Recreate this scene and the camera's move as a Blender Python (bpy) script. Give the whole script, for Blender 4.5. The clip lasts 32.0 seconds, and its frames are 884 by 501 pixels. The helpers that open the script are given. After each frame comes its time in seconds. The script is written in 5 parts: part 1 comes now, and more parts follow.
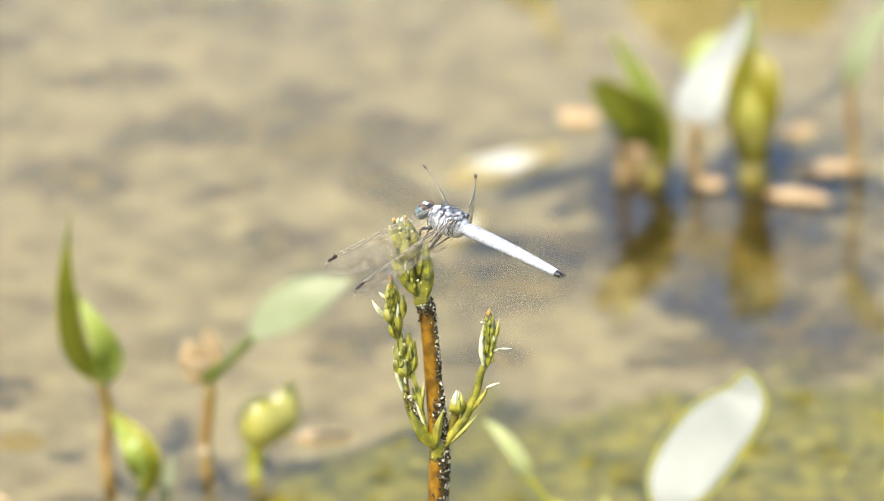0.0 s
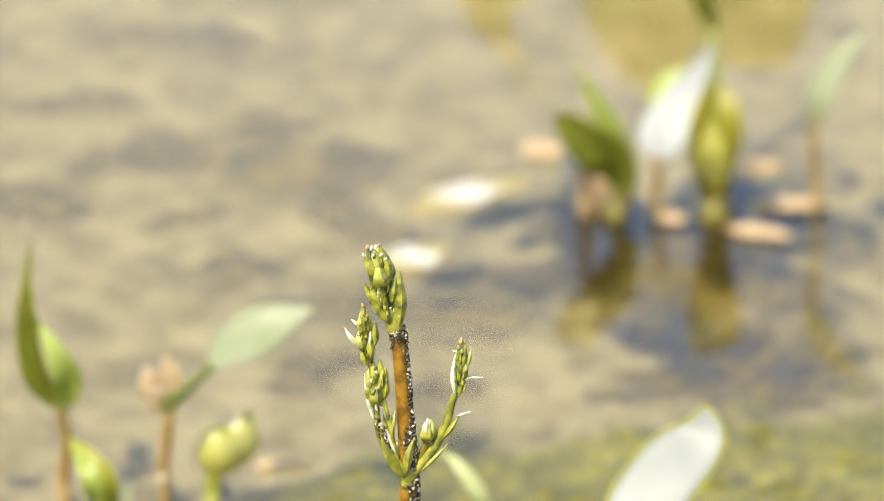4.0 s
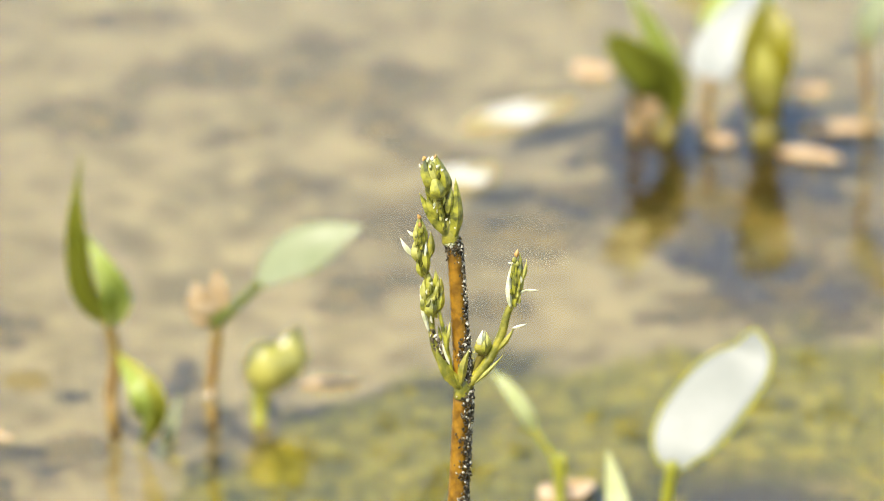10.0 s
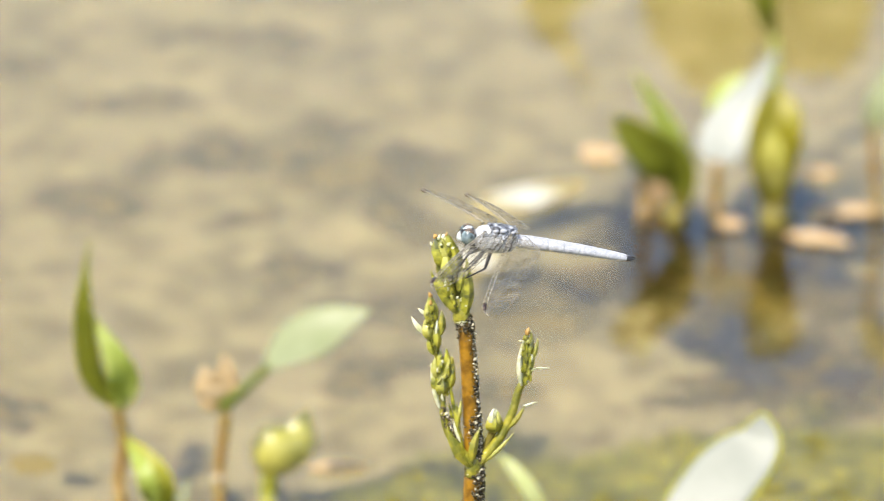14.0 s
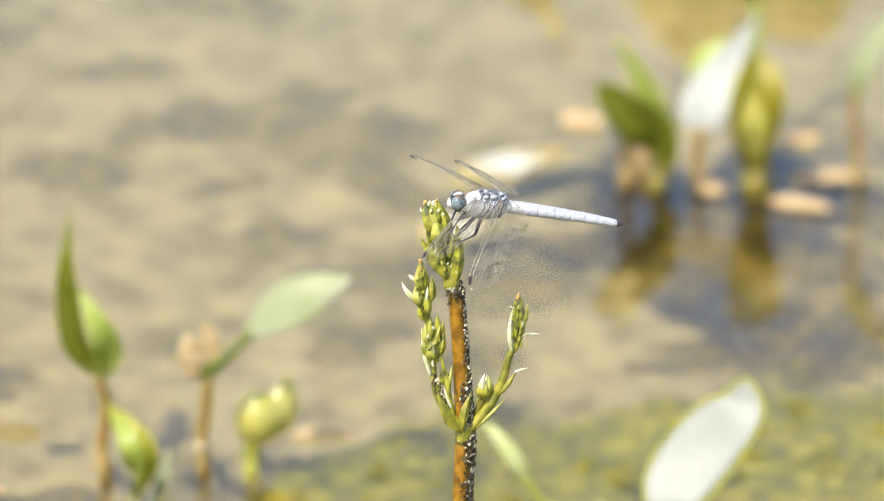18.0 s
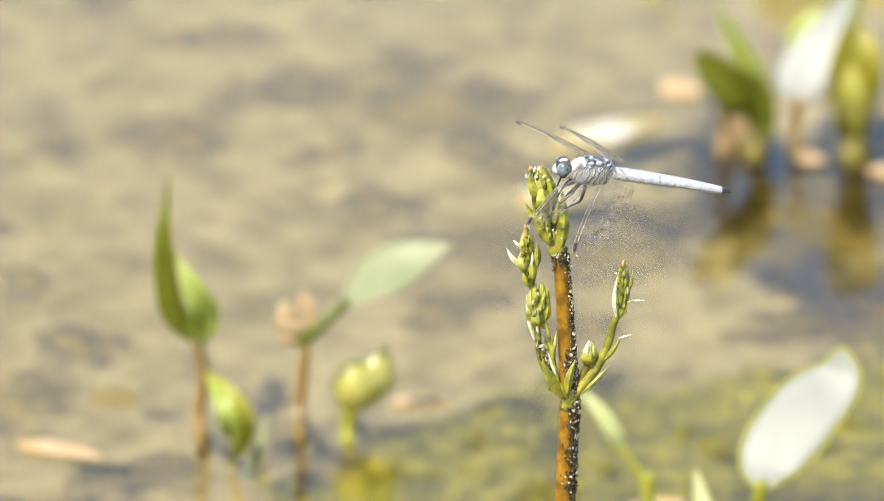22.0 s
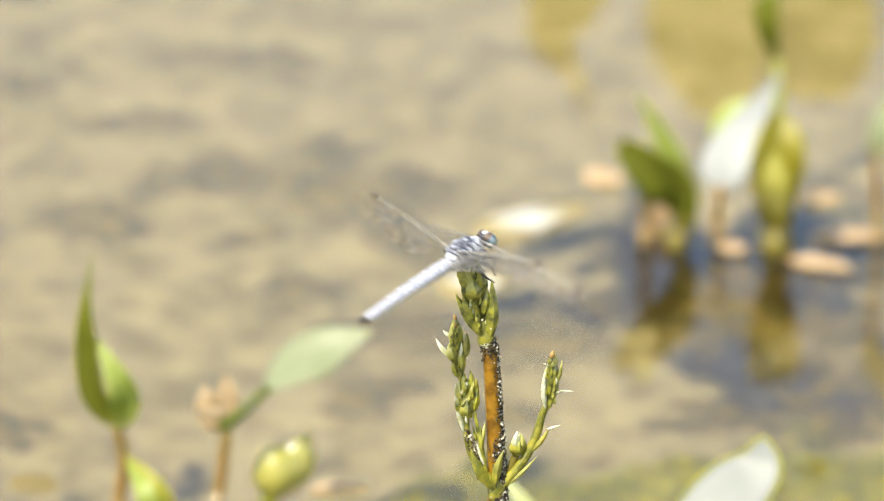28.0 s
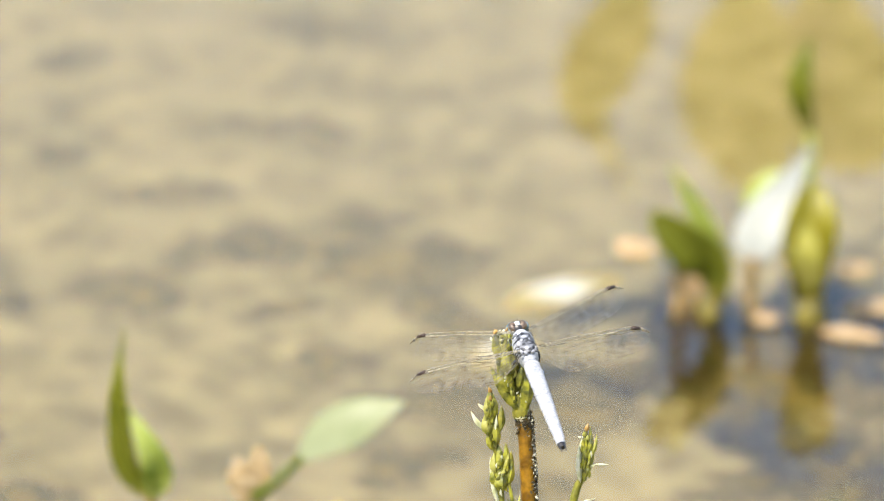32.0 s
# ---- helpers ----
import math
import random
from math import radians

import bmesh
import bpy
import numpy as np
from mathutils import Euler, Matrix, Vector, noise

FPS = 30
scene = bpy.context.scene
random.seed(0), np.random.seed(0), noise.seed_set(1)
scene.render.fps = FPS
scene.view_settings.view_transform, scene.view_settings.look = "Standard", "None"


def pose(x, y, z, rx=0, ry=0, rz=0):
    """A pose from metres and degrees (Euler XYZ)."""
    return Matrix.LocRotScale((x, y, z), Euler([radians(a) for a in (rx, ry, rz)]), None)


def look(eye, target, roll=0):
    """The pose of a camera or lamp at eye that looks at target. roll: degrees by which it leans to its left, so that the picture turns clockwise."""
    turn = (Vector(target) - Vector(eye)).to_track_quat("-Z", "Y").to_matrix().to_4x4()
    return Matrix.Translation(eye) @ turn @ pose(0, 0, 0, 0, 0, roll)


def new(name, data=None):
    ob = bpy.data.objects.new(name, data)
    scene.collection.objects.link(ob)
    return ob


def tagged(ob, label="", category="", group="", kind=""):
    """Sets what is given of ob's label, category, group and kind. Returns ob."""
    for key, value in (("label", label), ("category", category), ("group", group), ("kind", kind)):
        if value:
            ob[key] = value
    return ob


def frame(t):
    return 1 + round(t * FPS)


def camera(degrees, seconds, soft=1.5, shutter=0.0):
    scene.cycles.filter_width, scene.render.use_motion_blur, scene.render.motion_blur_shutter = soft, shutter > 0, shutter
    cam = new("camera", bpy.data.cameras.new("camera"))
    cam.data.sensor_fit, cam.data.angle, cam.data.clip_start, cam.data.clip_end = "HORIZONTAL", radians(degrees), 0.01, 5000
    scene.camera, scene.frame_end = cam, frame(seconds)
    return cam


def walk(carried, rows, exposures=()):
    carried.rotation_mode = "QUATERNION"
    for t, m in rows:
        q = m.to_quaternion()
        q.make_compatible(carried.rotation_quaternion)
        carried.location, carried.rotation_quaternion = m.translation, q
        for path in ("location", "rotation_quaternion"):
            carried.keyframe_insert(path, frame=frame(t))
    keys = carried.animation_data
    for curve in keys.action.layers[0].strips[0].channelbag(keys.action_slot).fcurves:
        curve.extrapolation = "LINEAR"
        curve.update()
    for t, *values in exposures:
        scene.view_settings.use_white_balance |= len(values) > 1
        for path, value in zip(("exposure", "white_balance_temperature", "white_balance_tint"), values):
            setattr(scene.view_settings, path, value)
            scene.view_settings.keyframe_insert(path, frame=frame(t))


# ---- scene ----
# ---- camera ----
cam = camera(6.054, 32.0, soft=0.8, shutter=0.42)
cam.data.dof.use_dof = True
cam.data.dof.focus_distance = 2.5
cam.data.dof.aperture_fstop = 13.0


def gaze(x, y, z, yaw, pitch, roll):
    """A view from x, y, z: degrees to the right, down, and the picture's clockwise turn."""
    eye = Vector((x, y, z))
    a, b = radians(yaw), radians(pitch)
    way = Vector((math.sin(a) * math.cos(b), math.cos(a) * math.cos(b), -math.sin(b)))
    return look(eye, eye + way, roll)


walk(cam, [(t, gaze(*row)) for t, *row in [
    (0, 0, -2.3326, 1.1653, 0.994, 21.382, -1.4), (0.5, 0, -2.3326, 1.1653, 1.152, 21.377, -1.38), (1, 0, -2.3326, 1.1653, 1.222, 21.413, -1.36), (1.5, 0, -2.3326, 1.1653, 1.074, 21.553, -1.34), (2, 0, -2.3326, 1.1653, 0.927, 21.19, -1.32), (2.5, 0, -2.3326, 1.1653, 0.991, 21.071, -1.3), (4.5, 0, -2.3326, 1.1653, 1.171, 21.265, -0.2), (5, 0, -2.3326, 1.1653, 0.748, 21.387, -0.13), (5.5, 0, -2.3326, 1.1653, 0.436, 21.479, -0.07), (6, 0, -2.3326, 1.1653, 0.619, 21.474, 0), (6.5, 0, -2.3326, 1.1653, 0.643, 21.401, 0), (7, 0, -2.3326, 1.1653, 0.664, 21.343, 0), (7.5, 0, -2.3326, 1.1653, 0.714, 21.335, 0), (8, 0, -2.3326, 1.1653, 0.652, 21.389, 0), (8.5, 0, -2.3326, 1.1653, 0.606, 21.424, 0), (9, 0, -2.3326, 1.1653, 0.677, 21.474, 0), (9.5, 0, -2.3326, 1.1653, 0.815, 21.602, 0), (10, 0, -2.3326, 1.1653, 0.919, 21.726, 0), (10.5, 0, -2.3326, 1.1653, 0.708, 21.787, 0), (11, 0, -2.3326, 1.1653, 0.271, 21.934, 0), (11.5, 0, -2.3326, 1.1653, 0.108, 21.977, 0), (12, 0, -2.3326, 1.1653, 0, 22, 0), (12.5, 0, -2.3326, 1.1653, 0.008, 21.954, 0), (13, 0, -2.3326, 1.1653, 0.299, 21.324, 0), (13.5, 0, -2.3326, 1.1653, 0.419, 21.165, 0), (14, 0, -2.3326, 1.1653, 0.858, 21.154, 0), (14.5, 0, -2.3326, 1.1653, 1.169, 21.243, 0), (15, 0, -2.3326, 1.1653, 1.231, 21.212, 0), (15.5, 0, -2.3326, 1.1653, 0.998, 21.107, 0), (17.5, 0, -2.3326, 1.1653, 1.158, 21.161, -0.2), (18, 0, -2.3326, 1.1653, 0.989, 21.381, -0.2), (18.5, 0, -2.3326, 1.1653, 0.844, 21.465, -0.2), (19, 0, -2.3326, 1.1653, 0.549, 21.325, -0.2), (19.5, 0, -2.3326, 1.1653, 0.321, 21.313, -0.2), (20, 0, -2.3326, 1.1653, 0.25, 21.197, -0.2), (20.5, 0, -2.3326, 1.1653, 0.23, 21.146, -0.2), (21, 0, -2.3326, 1.1653, 0.259, 21.22, -0.2), (21.5, 0, -2.3326, 1.1653, 0.283, 21.436, -0.2), (22, 0, -2.3326, 1.1653, 0.27, 21.599, -0.2), (22.5, 0, -2.3326, 1.1653, 0.199, 21.645, -0.2), (23, 0, -2.3326, 1.1653, 0.262, 21.676, -0.2), (23.5, 0, -2.3326, 1.1653, 0.312, 21.699, -0.2), (24, 0, -2.3326, 1.1653, 0.395, 21.587, -0.2), (24.5, 0, -2.3326, 1.1653, 0.191, 21.533, -0.2), (26.5, 0, -2.3326, 1.1653, -0.486, 21.108, 0.4), (27, 0, -2.3326, 1.1653, 0.061, 20.999, 0.4), (27.5, 0, -2.3326, 1.1653, 0.505, 20.943, 0.4), (28, 0, -2.3326, 1.1653, 0.844, 21.003, 0.4), (28.5, 0, -2.3326, 1.1653, 0.918, 20.968, 0.4), (29, 0, -2.3326, 1.1653, 0.6, 20.886, 0.4), (29.5, 0, -2.3326, 1.1653, 0.467, 20.877, 0.4), (30, 0, -2.3326, 1.1653, 0.501, 20.858, 0.4), (30.5, 0, -2.3326, 1.1653, 0.513, 20.819, 0.4), (31, 0, -2.3326, 1.1653, 0.451, 20.742, 0.4), (31.5, 0, -2.3326, 1.1653, 0.48, 20.665, 0.4), (32, 0, -2.3326, 1.1653, 0.6, 20.519, 0.4),
]], exposures=[(0.0, 1.24, 6900, 11), (32.0, 1.24, 6900, 11)])

# ---- light ----
SUN = Vector((-0.33, -0.42, 0.845)).normalized()
world = bpy.data.worlds.new("sky")
scene.world = world
world.use_nodes = True
wn = world.node_tree.nodes
sky = wn.new("ShaderNodeTexSky")
sky.sky_type, sky.sun_disc = "NISHITA", False
sky.sun_elevation = math.asin(SUN.z)
sky.sun_rotation = math.atan2(SUN.x, SUN.y)
sky.air_density, sky.dust_density = 1.0, 1.8
wn["Background"].inputs["Strength"].default_value = 0.15
world.node_tree.links.new(sky.outputs[0], wn["Background"].inputs["Color"])
sun = new("sun", bpy.data.lights.new("sun", "SUN"))
sun.data.energy, sun.data.angle, sun.data.color = 3.4, radians(0.53), (1.0, 0.965, 0.89)
sun.matrix_world = look(SUN * 20, (0, 0, 0))


# ---- materials ----
def material(name, base, second, rough=0.5, scale=200.0, fine=1500.0, bump=0.3, spec=0.5, translucent=0.0, glow=None, per_piece=0.0, depth=0.0003, blotch=(0.35, 0.7), detail=4, coat=0.0, wet=False):
    """A rough surface in two tones mixed by a coarse noise, with a fine grain in tone and relief; translucent: the share of light let through."""
    m = bpy.data.materials.new(name)
    m.use_nodes = True
    n, l = m.node_tree.nodes, m.node_tree.links
    p = n["Principled BSDF"]
    geo = n.new("ShaderNodeTexCoord")
    big, small = n.new("ShaderNodeTexNoise"), n.new("ShaderNodeTexNoise")
    big.inputs["Scale"].default_value, big.inputs["Detail"].default_value = scale, detail
    small.inputs["Scale"].default_value, small.inputs["Detail"].default_value = fine, 3
    ramp = n.new("ShaderNodeValToRGB")
    ramp.color_ramp.elements[0].position, ramp.color_ramp.elements[1].position = blotch
    ramp.color_ramp.elements[0].color, ramp.color_ramp.elements[1].color = (*base, 1), (*second, 1)
    l.new(geo.outputs["Object"], big.inputs["Vector"])
    l.new(geo.outputs["Object"], small.inputs["Vector"])
    l.new(big.outputs["Fac"], ramp.inputs["Fac"])
    hsv = n.new("ShaderNodeHueSaturation")
    l.new(ramp.outputs["Color"], hsv.inputs["Color"])
    value = n.new("ShaderNodeMapRange")
    value.inputs["To Min"].default_value, value.inputs["To Max"].default_value = 0.8, 1.2
    l.new(small.outputs["Fac"], value.inputs["Value"])
    last = value.outputs[0]
    if per_piece:
        isle, spread, mul = n.new("ShaderNodeNewGeometry"), n.new("ShaderNodeMapRange"), n.new("ShaderNodeMath")
        spread.inputs["To Min"].default_value, spread.inputs["To Max"].default_value = 1 - per_piece, 1 + per_piece
        mul.operation = "MULTIPLY"
        l.new(isle.outputs["Random Per Island"], spread.inputs["Value"])
        l.new(spread.outputs[0], mul.inputs[0])
        l.new(last, mul.inputs[1])
        last = mul.outputs[0]
    l.new(last, hsv.inputs["Value"])
    l.new(hsv.outputs["Color"], p.inputs["Base Color"])
    p.inputs["Roughness"].default_value = rough
    p.inputs["Specular IOR Level"].default_value = spec
    p.inputs["Coat Weight"].default_value, p.inputs["Coat Roughness"].default_value = coat, 0.12
    b = n.new("ShaderNodeBump")
    b.inputs["Strength"].default_value, b.inputs["Distance"].default_value = bump, depth
    l.new(small.outputs["Fac"], b.inputs["Height"])
    l.new(b.outputs["Normal"], p.inputs["Normal"])
    if wet:
        wet, facets = n.new("ShaderNodeBump"), n.new("ShaderNodeTexNoise")
        facets.inputs["Scale"].default_value, facets.inputs["Detail"].default_value = 750, 2
        wet.inputs["Strength"].default_value, wet.inputs["Distance"].default_value = 1.0, 0.0011
        l.new(geo.outputs["Object"], facets.inputs["Vector"])
        l.new(facets.outputs["Fac"], wet.inputs["Height"])
        l.new(wet.outputs["Normal"], p.inputs["Coat Normal"])
    if translucent:
        t, mix = n.new("ShaderNodeBsdfTranslucent"), n.new("ShaderNodeMixShader")
        mix.inputs["Fac"].default_value = translucent
        tint = n.new("ShaderNodeMixRGB")
        tint.blend_type, tint.inputs["Fac"].default_value = "MULTIPLY", 1.0
        tint.inputs["Color2"].default_value = (*(glow or (1, 1, 1)), 1)
        l.new(hsv.outputs["Color"], tint.inputs["Color1"])
        l.new(tint.outputs["Color"], t.inputs["Color"])
        l.new(p.outputs[0], mix.inputs[1])
        l.new(t.outputs[0], mix.inputs[2])
        l.new(mix.outputs[0], n["Material Output"].inputs["Surface"])
    return m


M_SAND = material("sand", (0.103, 0.081, 0.0275), (0.188, 0.153, 0.068), 0.9, 62, 240, 1.0, 0.1, depth=0.003, blotch=(0.34, 0.60), detail=10)


def thinning(m):
    """Lets the ground show through where the growth's own cover is thin."""
    n, l = m.node_tree.nodes, m.node_tree.links
    own, clear, mix = n.new("ShaderNodeAttribute"), n.new("ShaderNodeBsdfTransparent"), n.new("ShaderNodeMixShader")
    own.attribute_name = "cover"
    l.new(own.outputs["Fac"], mix.inputs["Fac"])
    l.new(clear.outputs[0], mix.inputs[1])
    l.new(n["Principled BSDF"].outputs[0], mix.inputs[2])
    l.new(mix.outputs[0], n["Material Output"].inputs["Surface"])
    return m


def feathered(m):
    """Thins a patch out towards its uneven rim."""
    n, l = m.node_tree.nodes, m.node_tree.links
    crd, ball, shift, grain, add, ramp, clear, mix = (n.new("ShaderNode" + k) for k in ("TexCoord", "TexGradient", "Mapping", "TexNoise", "Math", "ValToRGB", "BsdfTransparent", "MixShader"))
    ball.gradient_type = "SPHERICAL"
    shift.inputs["Location"].default_value = (-1, -1, 0)
    shift.inputs["Scale"].default_value = (2, 2, 0)
    grain.noise_dimensions = "4D"
    own, far_apart = n.new("ShaderNodeObjectInfo"), n.new("ShaderNodeMath")
    far_apart.operation = "MULTIPLY"
    far_apart.inputs[1].default_value = 40
    l.new(own.outputs["Random"], far_apart.inputs[0])
    l.new(far_apart.outputs[0], grain.inputs["W"])
    grain.inputs["Scale"].default_value, grain.inputs["Detail"].default_value = 75, 5
    add.operation = "MULTIPLY_ADD"
    add.inputs[1].default_value = 3.4
    ramp.color_ramp.elements[0].position, ramp.color_ramp.elements[1].position = 0.0, 1.0
    shift2 = n.new("ShaderNodeMath")
    shift2.inputs[1].default_value = -1.66
    l.new(crd.outputs["Generated"], shift.inputs["Vector"])
    l.new(shift.outputs[0], ball.inputs["Vector"])
    l.new(crd.outputs["Object"], grain.inputs["Vector"])
    l.new(grain.outputs["Fac"], add.inputs[0])
    l.new(ball.outputs["Fac"], add.inputs[2])
    l.new(add.outputs[0], shift2.inputs[0])
    l.new(shift2.outputs[0], ramp.inputs["Fac"])
    l.new(ramp.outputs["Color"], mix.inputs["Fac"])
    l.new(clear.outputs[0], mix.inputs[1])
    l.new(n["Principled BSDF"].outputs[0], mix.inputs[2])
    l.new(mix.outputs[0], n["Material Output"].inputs["Surface"])
    return m


M_SILT = feathered(material("silt", (0.091, 0.069, 0.020), (0.146, 0.112, 0.036), 0.95, 60, 600, 0.5, 0.1))
M_MIRROR_AMBER = feathered(material("amber_reflection", (0.013, 0.009, 0.001), (0.034, 0.021, 0.003), 0.95, 60, 600, 0.5, 0.1))
M_MUD_SHADE = feathered(material("mud_and_shade", (0.032, 0.028, 0.018), (0.060, 0.048, 0.026), 0.95, 60, 600, 0.5, 0.1))
M_MUD_REFLECTION = feathered(material("mud_under_reflection", (0.060, 0.043, 0.008), (0.100, 0.071, 0.014), 0.95, 60, 600, 0.5, 0.1))


def two_ends(m, tone):
    """A leaf that has turned to another tone towards both of its ends."""
    n, l = m.node_tree.nodes, m.node_tree.links
    crd, split, off, far, mix = (n.new("ShaderNode" + k) for k in ("TexCoord", "SeparateXYZ", "Math", "MapRange", "MixRGB"))
    off.operation = "ABSOLUTE"
    shift = n.new("ShaderNodeMath")
    shift.inputs[1].default_value = -0.5
    far.inputs["From Min"].default_value, far.inputs["From Max"].default_value = 0.06, 0.30
    mix.inputs["Color2"].default_value = (*tone, 1)
    p = n["Principled BSDF"]
    old = p.inputs["Base Color"].links[0].from_socket
    l.new(crd.outputs["Generated"], split.inputs[0])
    l.new(split.outputs["X"], shift.inputs[0])
    l.new(shift.outputs[0], off.inputs[0])
    l.new(off.outputs[0], far.inputs["Value"])
    l.new(far.outputs[0], mix.inputs["Fac"])
    l.new(old, mix.inputs["Color1"])
    l.new(mix.outputs[0], p.inputs["Base Color"])
    return m


M_LEAF_DARK = material("leaf_dark_green", (0.085, 0.115, 0.010), (0.125, 0.15, 0.016), 0.4, 60, 900, 0.15, 0.5, 0.4, (1.6, 1.6, 0.8))
M_LEAF_YELLOW = material("leaf_yellow_green", (0.30, 0.31, 0.03), (0.40, 0.40, 0.06), 0.33, 50, 900, 0.15, 0.6, 0.5, (1.6, 1.5, 0.8))
M_LEAF_PALE = material("leaf_pale_green", (0.235, 0.268, 0.135), (0.29, 0.315, 0.18), 0.42, 50, 900, 0.05, 0.28, 0.35, (1.15, 1.18, 0.85), coat=0.2)
# Base colour of the next two whitened to carry the sun's sheen.
M_LEAF_SHEEN = material("leaf_sheen", (0.215, 0.230, 0.195), (0.258, 0.270, 0.235), 0.42, 50, 900, 0.1, 0.22, 0.2, (1.1, 1.15, 0.85))
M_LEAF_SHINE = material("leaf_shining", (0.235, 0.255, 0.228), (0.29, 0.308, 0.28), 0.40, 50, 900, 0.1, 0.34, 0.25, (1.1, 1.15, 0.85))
M_LEAF_LIGHT = material("leaf_light_green", (0.27, 0.33, 0.055), (0.37, 0.42, 0.10), 0.35, 60, 900, 0.15, 0.5, 0.4, (1.5, 1.5, 0.8))
M_LEAF_GLOSSY = material("leaf_glossy", (0.36, 0.345, 0.05), (0.48, 0.45, 0.11), 0.3, 50, 900, 0.2, 0.8, 0.3, (1.5, 1.4, 0.7), coat=0.6)
M_LEAF_OLIVE = material("leaf_olive", (0.125, 0.145, 0.010), (0.18, 0.195, 0.018), 0.38, 60, 900, 0.15, 0.4, 0.4, (1.6, 1.5, 0.6))
M_LEAF_MOSS = material("leaf_moss", (0.22, 0.205, 0.012), (0.30, 0.275, 0.025), 0.38, 60, 900, 0.15, 0.4, 0.45, (1.6, 1.4, 0.6))
M_SHEATH = material("sheath_olive", (0.12, 0.095, 0.014), (0.18, 0.15, 0.025), 0.45, 80, 900, 0.2, 0.4, 0.15)
M_LEAF_CREAM = material("leaf_cream", (0.32, 0.36, 0.11), (0.44, 0.47, 0.25), 0.42, 60, 900, 0.15, 0.5, 0.35)
M_PETIOLE = material("petiole_brown", (0.27, 0.155, 0.045), (0.22, 0.165, 0.032), 0.45, 80, 900, 0.2, 0.4, 0.2)
M_DRY = material("dry_leaf", (0.42, 0.26, 0.10), (0.54, 0.43, 0.28), 0.5, 120, 1200, 0.3, 0.4, 0.2)
M_WITHER = material("withered_leaf", (0.34, 0.235, 0.10), (0.44, 0.345, 0.20), 0.5, 150, 1200, 0.3, 0.4, 0.4)
M_FLOAT = two_ends(material("floating_leaf", (0.49, 0.47, 0.37), (0.60, 0.585, 0.50), 0.35, 45, 1000, 0.2, 0.8, 0.2), (0.34, 0.265, 0.08))
M_ALGAE = thinning(material("algae_mat", (0.066, 0.064, 0.004), (0.182, 0.152, 0.010), 0.8, 85, 300, 0.5, 0.1, 0.0, None, 0.0, 0.001, (0.33, 0.66)))
M_STRAND = material("algae_strands", (0.085, 0.083, 0.009), (0.225, 0.19, 0.022), 0.6, 70, 400, 0.3, 0.1, 0.2, None, 0.45)
M_STEM = material("stem_amber", (0.14, 0.066, 0.004), (0.29, 0.148, 0.010), 0.35, 330, 1200, 0.4, 0.25, 0.12, None, 0.0, 0.0004, (0.36, 0.62), coat=0.4, wet=True)
M_SHOOT = material("shoot_green", (0.11, 0.116, 0.006), (0.30, 0.275, 0.026), 0.35, 260, 1500, 0.3, 0.5, 0.05, (1.3, 1.3, 0.7), 0.0, 0.0004, (0.38, 0.62), coat=0.6, wet=True)
M_BUD = material("bud_green", (0.062, 0.072, 0.004), (0.30, 0.30, 0.026), 0.28, 330, 1400, 0.3, 0.6, 0.15, (1.3, 1.25, 0.6), 0.35, 0.0003, (0.38, 0.60), coat=0.8, wet=True)
M_BUD_PALE = material("bud_pale", (0.24, 0.24, 0.02), (0.46, 0.45, 0.12), 0.28, 300, 1400, 0.3, 0.6, 0.25, (1.2, 1.2, 0.7), 0.2, 0.0003, (0.36, 0.66), coat=0.8, wet=True)
# Darker bud green that paints the shade between the scales.
M_BUD_SHADE = material("bud_shaded_green", (0.035, 0.04, 0.004), (0.10, 0.10, 0.010), 0.45, 480, 1400, 0.3, 0.4)
M_BUD_TIP = material("bud_tip", (0.28, 0.15, 0.03), (0.42, 0.26, 0.07), 0.45, 500, 3000, 0.3, 0.5, 0.1)
M_BRACT = material("bract_white", (0.50, 0.53, 0.28), (0.80, 0.80, 0.68), 0.3, 420, 1500, 0.3, 0.6, 0.3)
M_APHID = material("aphid_body", (0.014, 0.011, 0.005), (0.100, 0.078, 0.038), 0.3, 900, 4000, 0.3, 0.25, 0.0, None, 0.5)
M_APHID_PALE = material("aphid_skin", (0.34, 0.32, 0.23), (0.52, 0.49, 0.38), 0.3, 900, 4000, 0.3, 0.7, 0.0, None, 0.2)
M_FLOWER = material("flower_cream", (0.50, 0.36, 0.17), (0.66, 0.54, 0.36), 0.5, 300, 2500, 0.3, 0.4, 0.3)
M_POWDER = material("pruinose_white", (0.235, 0.25, 0.276), (0.36, 0.376, 0.408), 0.55, 1100, 5000, 0.35, 0.4)
M_THORAX = material("pruinose_thorax", (0.24, 0.265, 0.31), (0.46, 0.485, 0.53), 0.45, 800, 3000, 0.6, 0.5, 0.0, None, 0.0, 0.0003, (0.36, 0.50))
M_BLACK = material("chitin_black", (0.012, 0.012, 0.014), (0.03, 0.028, 0.026), 0.3, 500, 4000, 0.3, 0.6)
M_SLATE = material("chitin_slate", (0.014, 0.015, 0.018), (0.15, 0.16, 0.18), 0.4, 900, 3000, 0.6, 0.5, 0.0, None, 0.0, 0.0003, (0.42, 0.58))
M_EYE = material("eye_teal", (0.035, 0.06, 0.07), (0.20, 0.26, 0.275), 0.12, 700, 6000, 0.2, 0.8)
M_EYE_TOP = material("eye_brown", (0.025, 0.018, 0.013), (0.17, 0.115, 0.07), 0.12, 1000, 6000, 0.2, 0.8)
M_FACE = material("face_cream", (0.30, 0.34, 0.36), (0.52, 0.55, 0.52), 0.3, 800, 3000, 0.2, 0.5)
